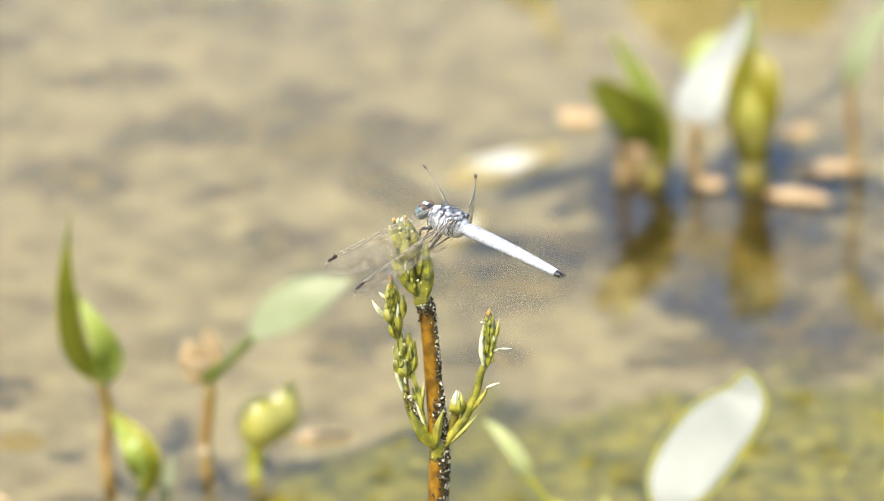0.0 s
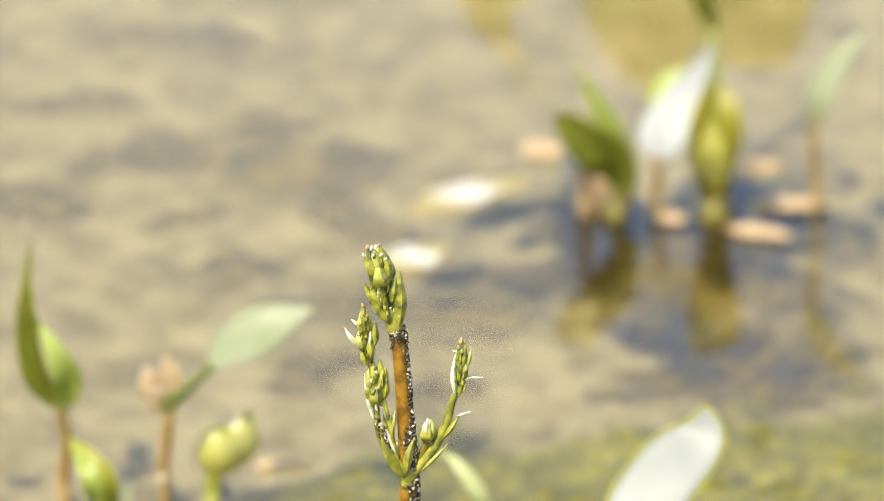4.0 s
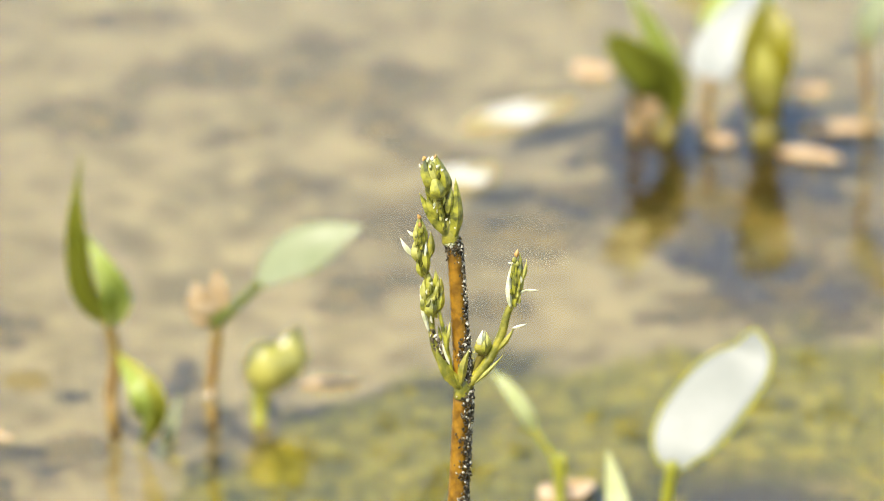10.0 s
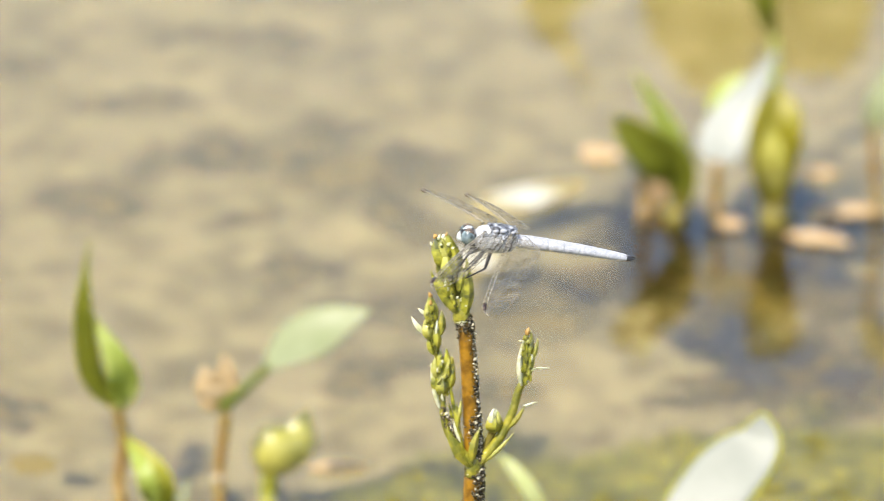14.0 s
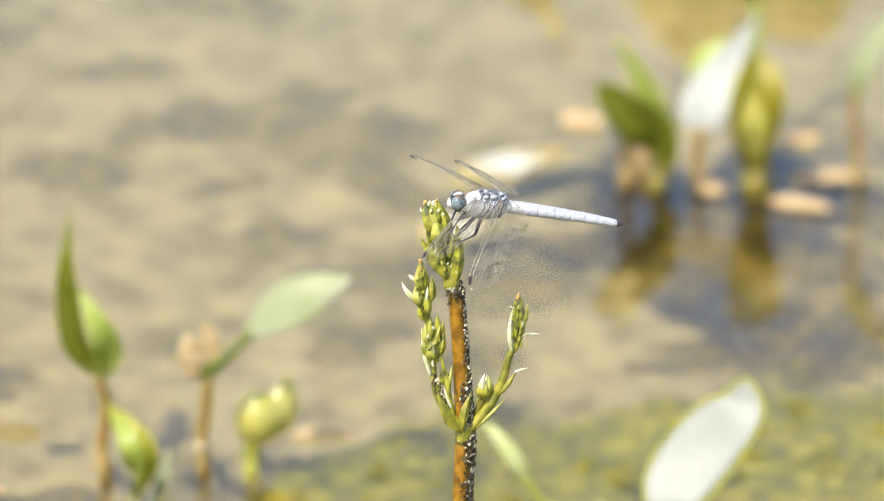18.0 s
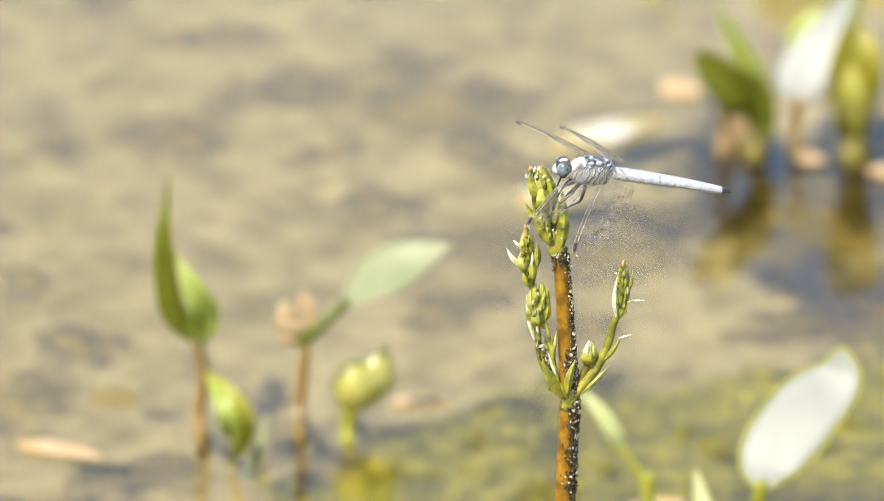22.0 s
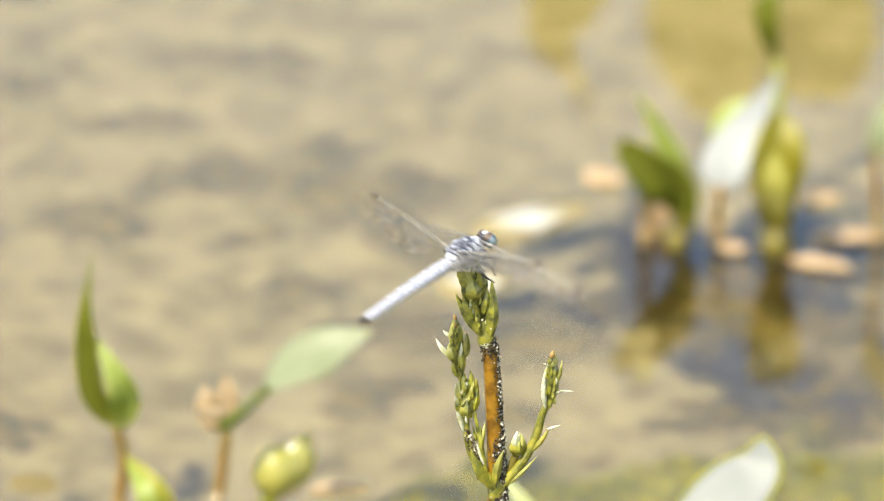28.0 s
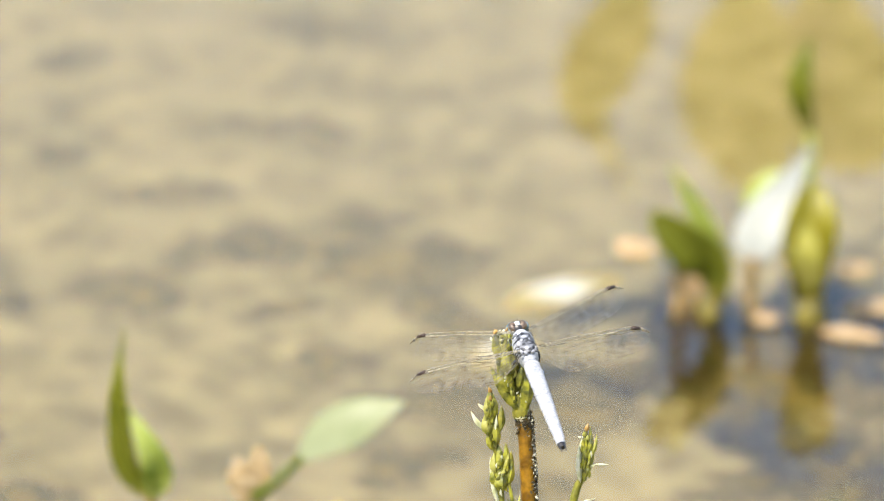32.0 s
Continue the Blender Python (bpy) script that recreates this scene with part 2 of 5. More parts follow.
M_STIGMA = material("pterostigma", (0.02, 0.009, 0.005), (0.04, 0.016, 0.008), 0.4, 300, 3000, 0.1, 0.5)
M_VEIN = material("wing_vein", (0.05, 0.043, 0.03), (0.31, 0.275, 0.205), 0.18, 400, 3000, 0.1, 0.7)
M_COSTA = material("wing_costa", (0.035, 0.029, 0.02), (0.34, 0.31, 0.235), 0.3, 1700, 3000, 0.1, 0.9, blotch=(0.42, 0.56))


def clear_material(name, tint, gloss, rough):
    """A clear film: mostly see-through, with a share of gloss that grows at glancing angles."""
    m = bpy.data.materials.new(name)
    m.use_nodes = True
    n, l = m.node_tree.nodes, m.node_tree.links
    n.remove(n["Principled BSDF"])
    a, b, mix, f, add = (n.new("ShaderNode" + k) for k in ("BsdfTransparent", "BsdfGlossy", "MixShader", "Fresnel", "Math"))
    a.inputs["Color"].default_value = (*tint, 1)
    b.inputs["Roughness"].default_value = rough
    noise_t, bump_n, crd = n.new("ShaderNodeTexNoise"), n.new("ShaderNodeBump"), n.new("ShaderNodeTexCoord")
    noise_t.inputs["Scale"].default_value = 850
    bump_n.inputs["Strength"].default_value, bump_n.inputs["Distance"].default_value = 1.0, 0.0007
    l.new(crd.outputs["Object"], noise_t.inputs["Vector"])
    l.new(noise_t.outputs["Fac"], bump_n.inputs["Height"])
    l.new(bump_n.outputs["Normal"], b.inputs["Normal"])
    f.inputs["IOR"].default_value = 1.5
    add.operation = "MULTIPLY_ADD"
    add.inputs[1].default_value, add.inputs[2].default_value = 0.05, gloss
    l.new(f.outputs[0], add.inputs[0])
    l.new(add.outputs[0], mix.inputs["Fac"])
    l.new(a.outputs[0], mix.inputs[1])
    l.new(b.outputs[0], mix.inputs[2])
    l.new(mix.outputs[0], n["Material Output"].inputs["Surface"])
    return m


M_FILM = clear_material("wing_membrane", (0.972, 0.962, 0.925), 0.030, 0.14)


def water_material():
    m = bpy.data.materials.new("pond_water")
    m.use_nodes = True
    n, l = m.node_tree.nodes, m.node_tree.links
    p = n["Principled BSDF"]
    p.inputs["Base Color"].default_value = (0.97, 0.98, 0.95, 1)
    p.inputs["Transmission Weight"].default_value = 1.0
    p.inputs["IOR"].default_value = 1.38
    p.inputs["Roughness"].default_value = 0.0
    p.inputs["Specular IOR Level"].default_value = 1.0
    crd, wave, rip, add, b = n.new("ShaderNodeTexCoord"), n.new("ShaderNodeTexNoise"), n.new("ShaderNodeTexNoise"), n.new("ShaderNodeMath"), n.new("ShaderNodeBump")
    wave.inputs["Scale"].default_value, wave.inputs["Detail"].default_value = 9, 2
    rip.inputs["Scale"].default_value, rip.inputs["Detail"].default_value = 45, 2
    add.operation = "MULTIPLY_ADD"
    add.inputs[1].default_value = 0.12
    b.inputs["Strength"].default_value, b.inputs["Distance"].default_value = 0.3, 0.0012
    for q in (wave, rip):
        l.new(crd.outputs["Object"], q.inputs["Vector"])
    l.new(rip.outputs["Fac"], add.inputs[0])
    l.new(wave.outputs["Fac"], add.inputs[2])
    l.new(add.outputs[0], b.inputs["Height"])
    l.new(b.outputs["Normal"], p.inputs["Normal"])
    return m


M_WATER = water_material()
# Opaque pale drop: the glint of sun is put into its colour.
M_DROP_GLINT = material("drop", (0.48, 0.38, 0.22), (0.56, 0.46, 0.30), 0.12, 300, 2000, 0.0, 1.0)


# ---- building helpers ----
def mesh_of(name, bm, mat):
    me = bpy.data.meshes.new(name)
    bm.normal_update()
    bm.to_mesh(me)
    bm.free()
    me.polygons.foreach_set("use_smooth", [True] * len(me.polygons))
    me.materials.append(mat)
    return me


def part(name, bm, mat, parent, label=""):
    ob = new(name, mesh_of(name, bm, mat))
    ob.parent = parent
    return tagged(ob, label=label)


def thing(name, place, label, category, group=""):
    ob = new(name)
    ob.empty_display_size = 0.01
    ob.location = place
    return tagged(ob, label=label, category=category, group=group)


def spline(points, n):
    """A smooth curve through the points, in n steps."""
    ps = [Vector(p) for p in points]
    ps = [2 * ps[0] - ps[1]] + ps + [2 * ps[-1] - ps[-2]]
    out = []
    for i in range(n + 1):
        s = i / n * (len(ps) - 3)
        k = min(int(s), len(ps) - 4)
        u = s - k
        a, b, c, d = ps[k:k + 4]
        out.append(0.5 * (2 * b + (c - a) * u + (2 * a - 5 * b + 4 * c - d) * u * u + (3 * b - a - 3 * c + d) * u ** 3))
    return out


def tube(bm, pts, radii, seg=8):
    """A closed round tube along points; radii: one for each point, or (first, last)."""
    n = len(pts)
    if len(radii) != n:
        radii = [radii[0] + (radii[-1] - radii[0]) * i / (n - 1) for i in range(n)]
    side = None
    rings = []
    for i, p in enumerate(pts):
        way = (pts[min(i + 1, n - 1)] - pts[max(i - 1, 0)]).normalized()
        side = way.orthogonal().normalized() if side is None else (side - way * side.dot(way)).normalized()
        other = way.cross(side)
        rings.append([bm.verts.new(p + (side * math.cos(2 * math.pi * j / seg) + other * math.sin(2 * math.pi * j / seg)) * radii[i]) for j in range(seg)])
    for a, b in zip(rings, rings[1:]):
        for j in range(seg):
            bm.faces.new((a[j], a[(j + 1) % seg], b[(j + 1) % seg], b[j]))
    bm.faces.new(rings[0][::-1])
    bm.faces.new(rings[-1])
    return bm


def body(bm, stations, seg=14, ridge=0.0):
    """A solid of elliptic rings: stations of (centre, half width, half height, way, up); ridge: how far every other line stands proud."""
    rings = []
    for c, a, b, way, up in stations:
        side = Vector(way).cross(Vector(up)).normalized()
        upv = side.cross(Vector(way)).normalized()
        rings.append([bm.verts.new(Vector(c) + (side * a * math.cos(2 * math.pi * j / seg) + upv * b * math.sin(2 * math.pi * j / seg)) * (1 + ridge * (j % 2))) for j in range(seg)])
    for p, q in zip(rings, rings[1:]):
        for j in range(seg):
            bm.faces.new((p[j], p[(j + 1) % seg], q[(j + 1) % seg], q[j]))
    bm.faces.new(rings[0][::-1])
    bm.faces.new(rings[-1])
    return bm


def scale_leaf(bm, base, tip, half, belly=(0, 0, 0), seg=8, n=7, flat=0.6, fat=0.4, ridge=0.07, blunt=1.25, keel=0.0):
    """A plump pointed bud scale from base to tip; fat: where along it is widest; keel: how far it is a keeled leaf with crisp edges rather than round."""
    base, tip = Vector(base), Vector(tip)
    mid = (base + tip) / 2 + Vector(belly)
    way = tip - base
    side = way.cross(Vector((0.3, -1, 0.2))).normalized()
    up = side.cross(way).normalized()
    rings = []
    for i in range(n + 1):
        s = i / n
        c = base * (1 - s) ** 2 + 2 * (2 * mid - (base + tip) / 2) * s * (1 - s) + tip * s * s
        w = half * (max(0.0, s / fat) ** 0.5 if s < fat else max(0.0, 1 - ((s - fat) / (1 - fat)) ** blunt)) + half * 0.03
        ring = []
        for j in range(seg):
            a = 2 * math.pi * j / seg
            x, y = math.cos(a), math.sin(a)
            y = math.copysign(abs(y) ** (1 + 0.9 * keel), y) * (1 + (0.45 * keel if j * 4 == seg else 0.0))
            ring.append(bm.verts.new(c + (side * x * w + up * y * w * flat) * (1 + ridge * (j % 2) * (1 - keel))))
        rings.append(ring)
    for p, q in zip(rings, rings[1:]):
        for j in range(seg):
            bm.faces.new((p[j], p[(j + 1) % seg], q[(j + 1) % seg], q[j]))
            if keel and j * 4 % seg == 0:
                bm.edges.get((p[j], q[j])).smooth = False
    bm.faces.new(rings[0][::-1])
    bm.faces.new(rings[-1])
    return bm


def blade(bm, pts, width, face, fold=0.3, droop=0.0, twist=0.0, n=18, k=4, peak=0.38, thick=0.0004, sharp=1.0, wave=0.0, crease=0.0004):
    """A leaf blade along pts, with a midrib crease and thickness; face: the way that its upper side looks; fold: how far its halves rise."""
    mids = spline(pts, n)
    top, low = [], []
    for i, m in enumerate(mids):
        s = i / n
        way = (mids[min(i + 1, n)] - mids[max(i - 1, 0)]).normalized()
        f = Matrix.Rotation(twist * s, 3, way) @ Vector(face)
        side = way.cross(f).normalized()
        nor = side.cross(way).normalized()
        w = width / 2 * (math.sin(math.pi / 2 * min(1, s / peak)) ** 0.75 if s < peak else max(0.0, math.cos(math.pi / 2 * (s - peak) / (1 - peak))) ** sharp) + 0.0003
        ra, rb = [], []
        for j in range(-k, k + 1):
            q = j / k
            h = fold * abs(q) * w - droop * q * q * w + wave * w * math.sin(s * 17 + j)
            h -= crease if j == 0 else 0.0
            p = m + side * q * w + nor * h
            ra.append(bm.verts.new(p + nor * thick / 2))
            rb.append(bm.verts.new(p - nor * thick / 2))
        top.append(ra)
        low.append(rb)
    for i in range(n):
        for j in range(2 * k):
            bm.faces.new((top[i][j], top[i + 1][j], top[i + 1][j + 1], top[i][j + 1]))
            bm.faces.new((low[i][j], low[i][j + 1], low[i + 1][j + 1], low[i + 1][j]))
        bm.faces.new((top[i][0], low[i][0], low[i + 1][0], top[i + 1][0]))
        bm.faces.new((top[i][-1], top[i + 1][-1], low[i + 1][-1], low[i][-1]))
    return bm


# ---- ground and water ----
BED = -0.04


def bed_height(x, y):
    """The pond's floor, and the bank behind the camera and round the pond."""
    z = BED
    z += 0.006 * noise.noise((x * 14, y * 9, 0.3)) + 0.0030 * noise.noise((x * 40, y * 30, 4.0)) + 0.0022 * noise.noise((x * 110, y * 80, 9.0))
    z -= 0.008 * max(0.0, noise.noise((x * 22 + 5, y * 12, 2.0)) - 0.15)
    bank = max(0.0, -1.55 - y) * 0.35 + max(0.0, math.hypot(x, y - 3) - 9.0) * 0.06
    return z + min(bank, 0.6 + 0.1 * noise.noise((x * 0.2, y * 0.2, 1.0)))


def lines(near, far, fine, out):
    """Grid lines: fine from near to far, widening outward as far as out."""
    v = list(np.arange(near, far, fine))
    step, a = fine, v[-1]
    while a < out:
        step *= 1.35
        a += step
        v.append(a)
    step, a = fine, v[0]
    while a > -out:
        step *= 1.35
        a -= step
        v.insert(0, a)
    return v


def sheet(name, xs, ys, height, mat):
    verts = [(x, y, height(x, y)) for y in ys for x in xs]
    w = len(xs)
    faces = [(j * w + i, j * w + i + 1, (j + 1) * w + i + 1, (j + 1) * w + i) for j in range(len(ys) - 1) for i in range(w - 1)]
    me = bpy.data.meshes.new(name)
    me.from_pydata(verts, [], faces)
    me.polygons.foreach_set("use_smooth", [True] * len(me.polygons))
    me.materials.append(mat)
    return new(name, me)


tagged(sheet("ground", lines(-0.32, 0.36, 0.006, 900), lines(0.0, 1.6, 0.008, 900), bed_height, M_SAND),
       "pale tan sand and silt bed of a shallow pond", "ground", kind="structure")
water = sheet("water", list(np.linspace(-11, 11, 23)), list(np.linspace(-2.0, 13, 16)), lambda x, y: 0.0, M_WATER)
water.visible_shadow = False
tagged(water, "clear shallow still pond water with faint ripples", "water", kind="structure")


def patch(place, across, deep, mat, name, label, seed, lift=0.0):
    """A low uneven patch on the pond's floor, for silt, mud, painted shadows and reflections."""
    rnd = random.Random(seed)
    bm = bmesh.new()
    x0, y0, _ = place
    rings, seg = 4, 20
    ph = [rnd.uniform(0, 6.28) for _ in range(4)]
    c = bm.verts.new((0, 0, bed_height(x0, y0) + 0.006 + lift - BED))
    last = None
    for r in range(1, rings + 1):
        ring = []
        for j in range(seg):
            a = 2 * math.pi * j / seg
            q = r / rings * (1 + 0.18 * math.sin(2 * a + ph[0]) + 0.14 * math.sin(3 * a + ph[1]) + 0.1 * math.sin(5 * a + ph[2]))
            x, y = across / 2 * q * math.cos(a), deep / 2 * q * math.sin(a)
            z = bed_height(x0 + x, y0 + y) - BED + 0.006 * (1 - (r / rings) ** 2) - (0.003 if r == rings else 0) + lift
            ring.append(bm.verts.new((x, y, z)))
        for j in range(seg):
            if last:
                bm.faces.new((last[j], ring[j], ring[(j + 1) % seg], last[(j + 1) % seg]))
            else:
                bm.faces.new((c, ring[j], ring[(j + 1) % seg]))
        last = ring
    ob = new(name, mesh_of(name, bm, mat))
    ob.location = (x0, y0, BED)
    return tagged(ob, label, "silt", "silt patches on the pond floor", "stuff")


PATCHES = [
    ((-0.0495, 0.9604, -0.0400), 0.020, 0.022), ((-0.0165, 0.9569, -0.0400), 0.017, 0.030), ((-0.0935, 0.8824, -0.0400), 0.011, 0.02), ((-0.0716, 0.8858, -0.0400), 0.024, 0.02), ((0.0023, 0.8463, -0.0400), 0.024, 0.022),
    ((-0.0680, 0.8141, -0.0400), 0.020, 0.03), ((-0.0431, 0.8205, -0.0400), 0.018, 0.03), ((-0.0204, 0.8109, -0.0400), 0.03, 0.028), ((-0.0871, 0.7606, -0.0400), 0.02, 0.034), ((-0.1393, 0.7543, -0.0400), 0.012, 0.026),
    ((-0.0110, 0.6936, -0.0400), 0.028, 0.028), ((0.0224, 0.7730, -0.0400), 0.010, 0.018), ((-0.0158, 1.0855, -0.0400), 0.038, 0.036), ((-0.1231, 1.0489, -0.0400), 0.02, 0.026), ((-0.1239, 0.9295, -0.0400), 0.014, 0.024),
    ((-0.1476, 0.6154, -0.0400), 0.022, 0.028), ((0.0106, 0.5732, -0.0400), 0.019, 0.018), ((-0.1644, 0.6764, -0.0400), 0.014, 0.018), ((-0.1229, 0.5538, -0.0400), 0.024, 0.03), ((-0.1020, 0.7830, -0.0400), 0.02, 0.02),
    ((0.0301, 0.4838, -0.0400), 0.014, 0.018), ((-0.0276, 0.7519, -0.0400), 0.016, 0.016), ((-0.1325, 0.3816, -0.0400), 0.05, 0.05), ((-0.1496, 0.4943, -0.0400), 0.03, 0.05), ((-0.0921, 0.4319, -0.0400), 0.03, 0.03),
    ((0.0647, 0.5704, -0.0400), 0.02, 0.02), ((0.0902, 0.6558, -0.0400), 0.03, 0.02), ((0.0251, 0.6558, -0.0400), 0.03, 0.03), ((0.0204, 0.5928, -0.0400), 0.024, 0.02),
    ((0.0134, 0.7965, -0.0400), 0.05, 0.05), ((0.0671, 0.6346, -0.0400), 0.05, 0.04), ((0.0465, 0.7332, -0.0400), 0.02, 0.02), ((0.0363, 0.8114, -0.0400), 0.022, 0.03), ((0.0289, 0.7519, -0.0400), 0.02, 0.02), ((0.0400, 0.6615, -0.0400), 0.012, 0.016),
]
for i, (where, across, deep) in enumerate(PATCHES):
    patch(where, across * 2.1, deep * 1.5, M_SILT, "silt_patch", "grey-brown patch of fine silt on the sand", 100 + i)
# Mud hollows, and plant shadows put into the bed as dark patches.
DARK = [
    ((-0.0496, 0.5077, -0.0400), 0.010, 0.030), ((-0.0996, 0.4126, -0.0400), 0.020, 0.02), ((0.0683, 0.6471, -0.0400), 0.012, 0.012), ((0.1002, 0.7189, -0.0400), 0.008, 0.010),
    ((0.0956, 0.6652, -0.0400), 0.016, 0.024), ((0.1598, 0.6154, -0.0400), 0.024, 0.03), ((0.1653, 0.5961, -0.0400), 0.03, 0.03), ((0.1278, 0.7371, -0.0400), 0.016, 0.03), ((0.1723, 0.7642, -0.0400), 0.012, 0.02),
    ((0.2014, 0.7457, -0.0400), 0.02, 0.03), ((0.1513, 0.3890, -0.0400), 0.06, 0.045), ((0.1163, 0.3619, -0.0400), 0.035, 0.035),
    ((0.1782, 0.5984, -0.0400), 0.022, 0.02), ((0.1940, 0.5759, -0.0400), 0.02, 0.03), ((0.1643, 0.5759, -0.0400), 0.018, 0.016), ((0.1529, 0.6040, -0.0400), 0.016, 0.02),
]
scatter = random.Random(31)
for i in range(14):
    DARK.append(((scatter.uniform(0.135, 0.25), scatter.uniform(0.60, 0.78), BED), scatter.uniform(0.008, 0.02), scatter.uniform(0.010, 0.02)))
# Soft mud, with extra patches that darken the bed under plant reflections.
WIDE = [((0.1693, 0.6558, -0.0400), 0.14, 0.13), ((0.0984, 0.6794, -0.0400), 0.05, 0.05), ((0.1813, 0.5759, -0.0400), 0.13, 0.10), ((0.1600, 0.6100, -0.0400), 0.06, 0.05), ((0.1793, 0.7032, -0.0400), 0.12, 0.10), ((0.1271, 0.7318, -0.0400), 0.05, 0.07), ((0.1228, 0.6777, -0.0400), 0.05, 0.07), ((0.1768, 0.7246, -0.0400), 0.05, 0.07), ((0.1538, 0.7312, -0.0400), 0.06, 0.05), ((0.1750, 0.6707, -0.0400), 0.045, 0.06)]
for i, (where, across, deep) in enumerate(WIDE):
    patch(where, across, deep, M_MUD_REFLECTION, "mud_patch", "broad grey-brown mud patch, also darkening plant reflections", 300 + i)
# Amber patches darken the bed colour where far plants mirror in the water.
MIRRORED = [((0.1305, 0.7430, -0.0400), 0.052, 0.085), ((0.1290, 0.7250, -0.0400), 0.040, 0.060), ((0.1265, 0.6950, -0.0400), 0.046, 0.080), ((0.1790, 0.7660, -0.0400), 0.036, 0.080), ((0.1770, 0.7190, -0.0400), 0.024, 0.06), ((0.1762, 0.6820, -0.0400), 0.030, 0.06)]
for i, (where, across, deep) in enumerate(MIRRORED):
    patch(where, across, deep, M_MIRROR_AMBER, "mud_patch", "amber-brown patch painting the far plants' reflections", 400 + i, 0.004)
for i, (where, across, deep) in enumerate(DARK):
    patch(where, across * 1.45, deep * 1.45, M_MUD_SHADE, "mud_hollow", "dark patch on the pond floor for mud and cast shadow", 200 + i, 0.002)


# ---- algae mat near the water's surface ----
def algae():
    rnd = random.Random(5)

    def edge(x):
        """How far back the mat reaches at x."""
        q = min(x, 0.125)
        return 0.462 + q - 4 * q * q + 0.05 * (x - q) + 0.010 * math.sin(x * 33 + 1) + 0.008 * math.sin(x * 81)

    xs, ys = list(np.arange(-0.22, 0.42, 0.007)), list(np.arange(0.0, 1.0, 0.009))

    def cover(x, y):
        """How densely the algae grow, 0 to 1."""
        deep = edge(min(x, 0.28)) - y + 0.075 * noise.noise((x * 26, y * 22, 7)) + 0.030 * noise.noise((x * 75, y * 60, 2))
        inside = min(1.0, max(0.0, (deep + 0.012) / 0.075))
        for hx, hy, hr in ((0.155, 0.372, 0.030), (0.116, 0.345, 0.020)):
            inside *= min(1.0, max(0.0, math.hypot((x - hx) / 1.4, y - hy) / hr - 0.45))
        return inside * inside * (3 - 2 * inside)

    def height(x, y):
        c = cover(x, y)
        return -0.036 + c * 0.032 + c * (0.0034 * noise.noise((x * 42, y * 36, 3)) + 0.0020 * noise.noise((x * 120, y * 90, 1)))

    mat = sheet("algae_mat", xs, ys, height, M_ALGAE)
    own = mat.data.attributes.new("cover", "FLOAT", "POINT")
    own.data.foreach_set("value", [min(1.0, cover(v.co.x, v.co.y) * 1.15) for v in mat.data.vertices])
    tagged(mat, "yellow-green mat of algae under shallow water", "algae", kind="stuff")
    bm = bmesh.new()
    for _ in range(15000):
        x = rnd.uniform(-0.20, 0.34)
        y = rnd.uniform(0.1, edge(min(x, 0.28)) + 0.03)
        c = cover(x, y)
        if rnd.random() > c * 1.1:
            continue
        z = height(x, y) + 0.0015
        a, length = rnd.gauss(0.3, 0.8), rnd.uniform(0.003, 0.014)
        way = Vector((math.cos(a), math.sin(a), 0))
        p = Vector((x, y, z))
        side = Vector((-way.y, way.x, 0)) * rnd.uniform(0.0004, 0.0015)
        arch = Vector((0, 0, rnd.uniform(0, 0.003)))
        q = [p - way * length / 2, p + arch, p + way * length / 2]
        v = [bm.verts.new(c + s * (0.3 if i != 1 else 1.0)) for i, c in enumerate(q) for s in (side, -side)]
        bm.faces.new((v[0], v[1], v[3], v[2]))
        bm.faces.new((v[2], v[3], v[5], v[4]))
    ob = new("algae_strands", mesh_of("algae_strands", bm, M_STRAND))
    tagged(ob, "tangled yellow-green algae strands under the water", "algae", kind="stuff")


algae()


# ---- water plants ----
# Halfway between sun and camera, so that leaves shine towards the view.
FACE_GLINT = Vector((-0.173, -0.729, 0.663))
FACE_CAM = Vector((0.0, -0.93, 0.37))


def petiole(plant, pts, r0, r1, mat, name="stalk", label=""):
    bm = bmesh.new()
    tube(bm, spline([Vector(p) - plant.location for p in pts], 14), (r0, r1), 8)
    return part(name, bm, mat, plant, label)


def leaf(plant, pts, width, face, mat, label="", **kw):
    bm = bmesh.new()
    blade(bm, [Vector(p) - plant.location for p in pts], width, face, **kw)
    return part("leaf", bm, mat, plant, label)


def rim(of, pts, width, face, mat, r, label, **kw):
    """The turned edge round a leaf, along the outline of the same blade."""
    flat, bm = bmesh.new(), bmesh.new()
    blade(flat, [Vector(p) - of.parent.location for p in pts], width, face, **kw)
    flat.verts.ensure_lookup_table()
    row = 2 * (2 * kw.get("k", 4) + 1)
    count = len(flat.verts) // row
    for j in (0, row - 2):
        tube(bm, [flat.verts[i * row + j].co.copy() for i in range(count)], (r, r), 6)
    flat.free()
    return part("leaf_rim", bm, mat, of, label)


def foot(x, y):
    """Where a stalk that breaks the surface at x, y is rooted: set back to hide its submerged part from the camera."""
    return (x, y + 0.07, BED - 0.006)


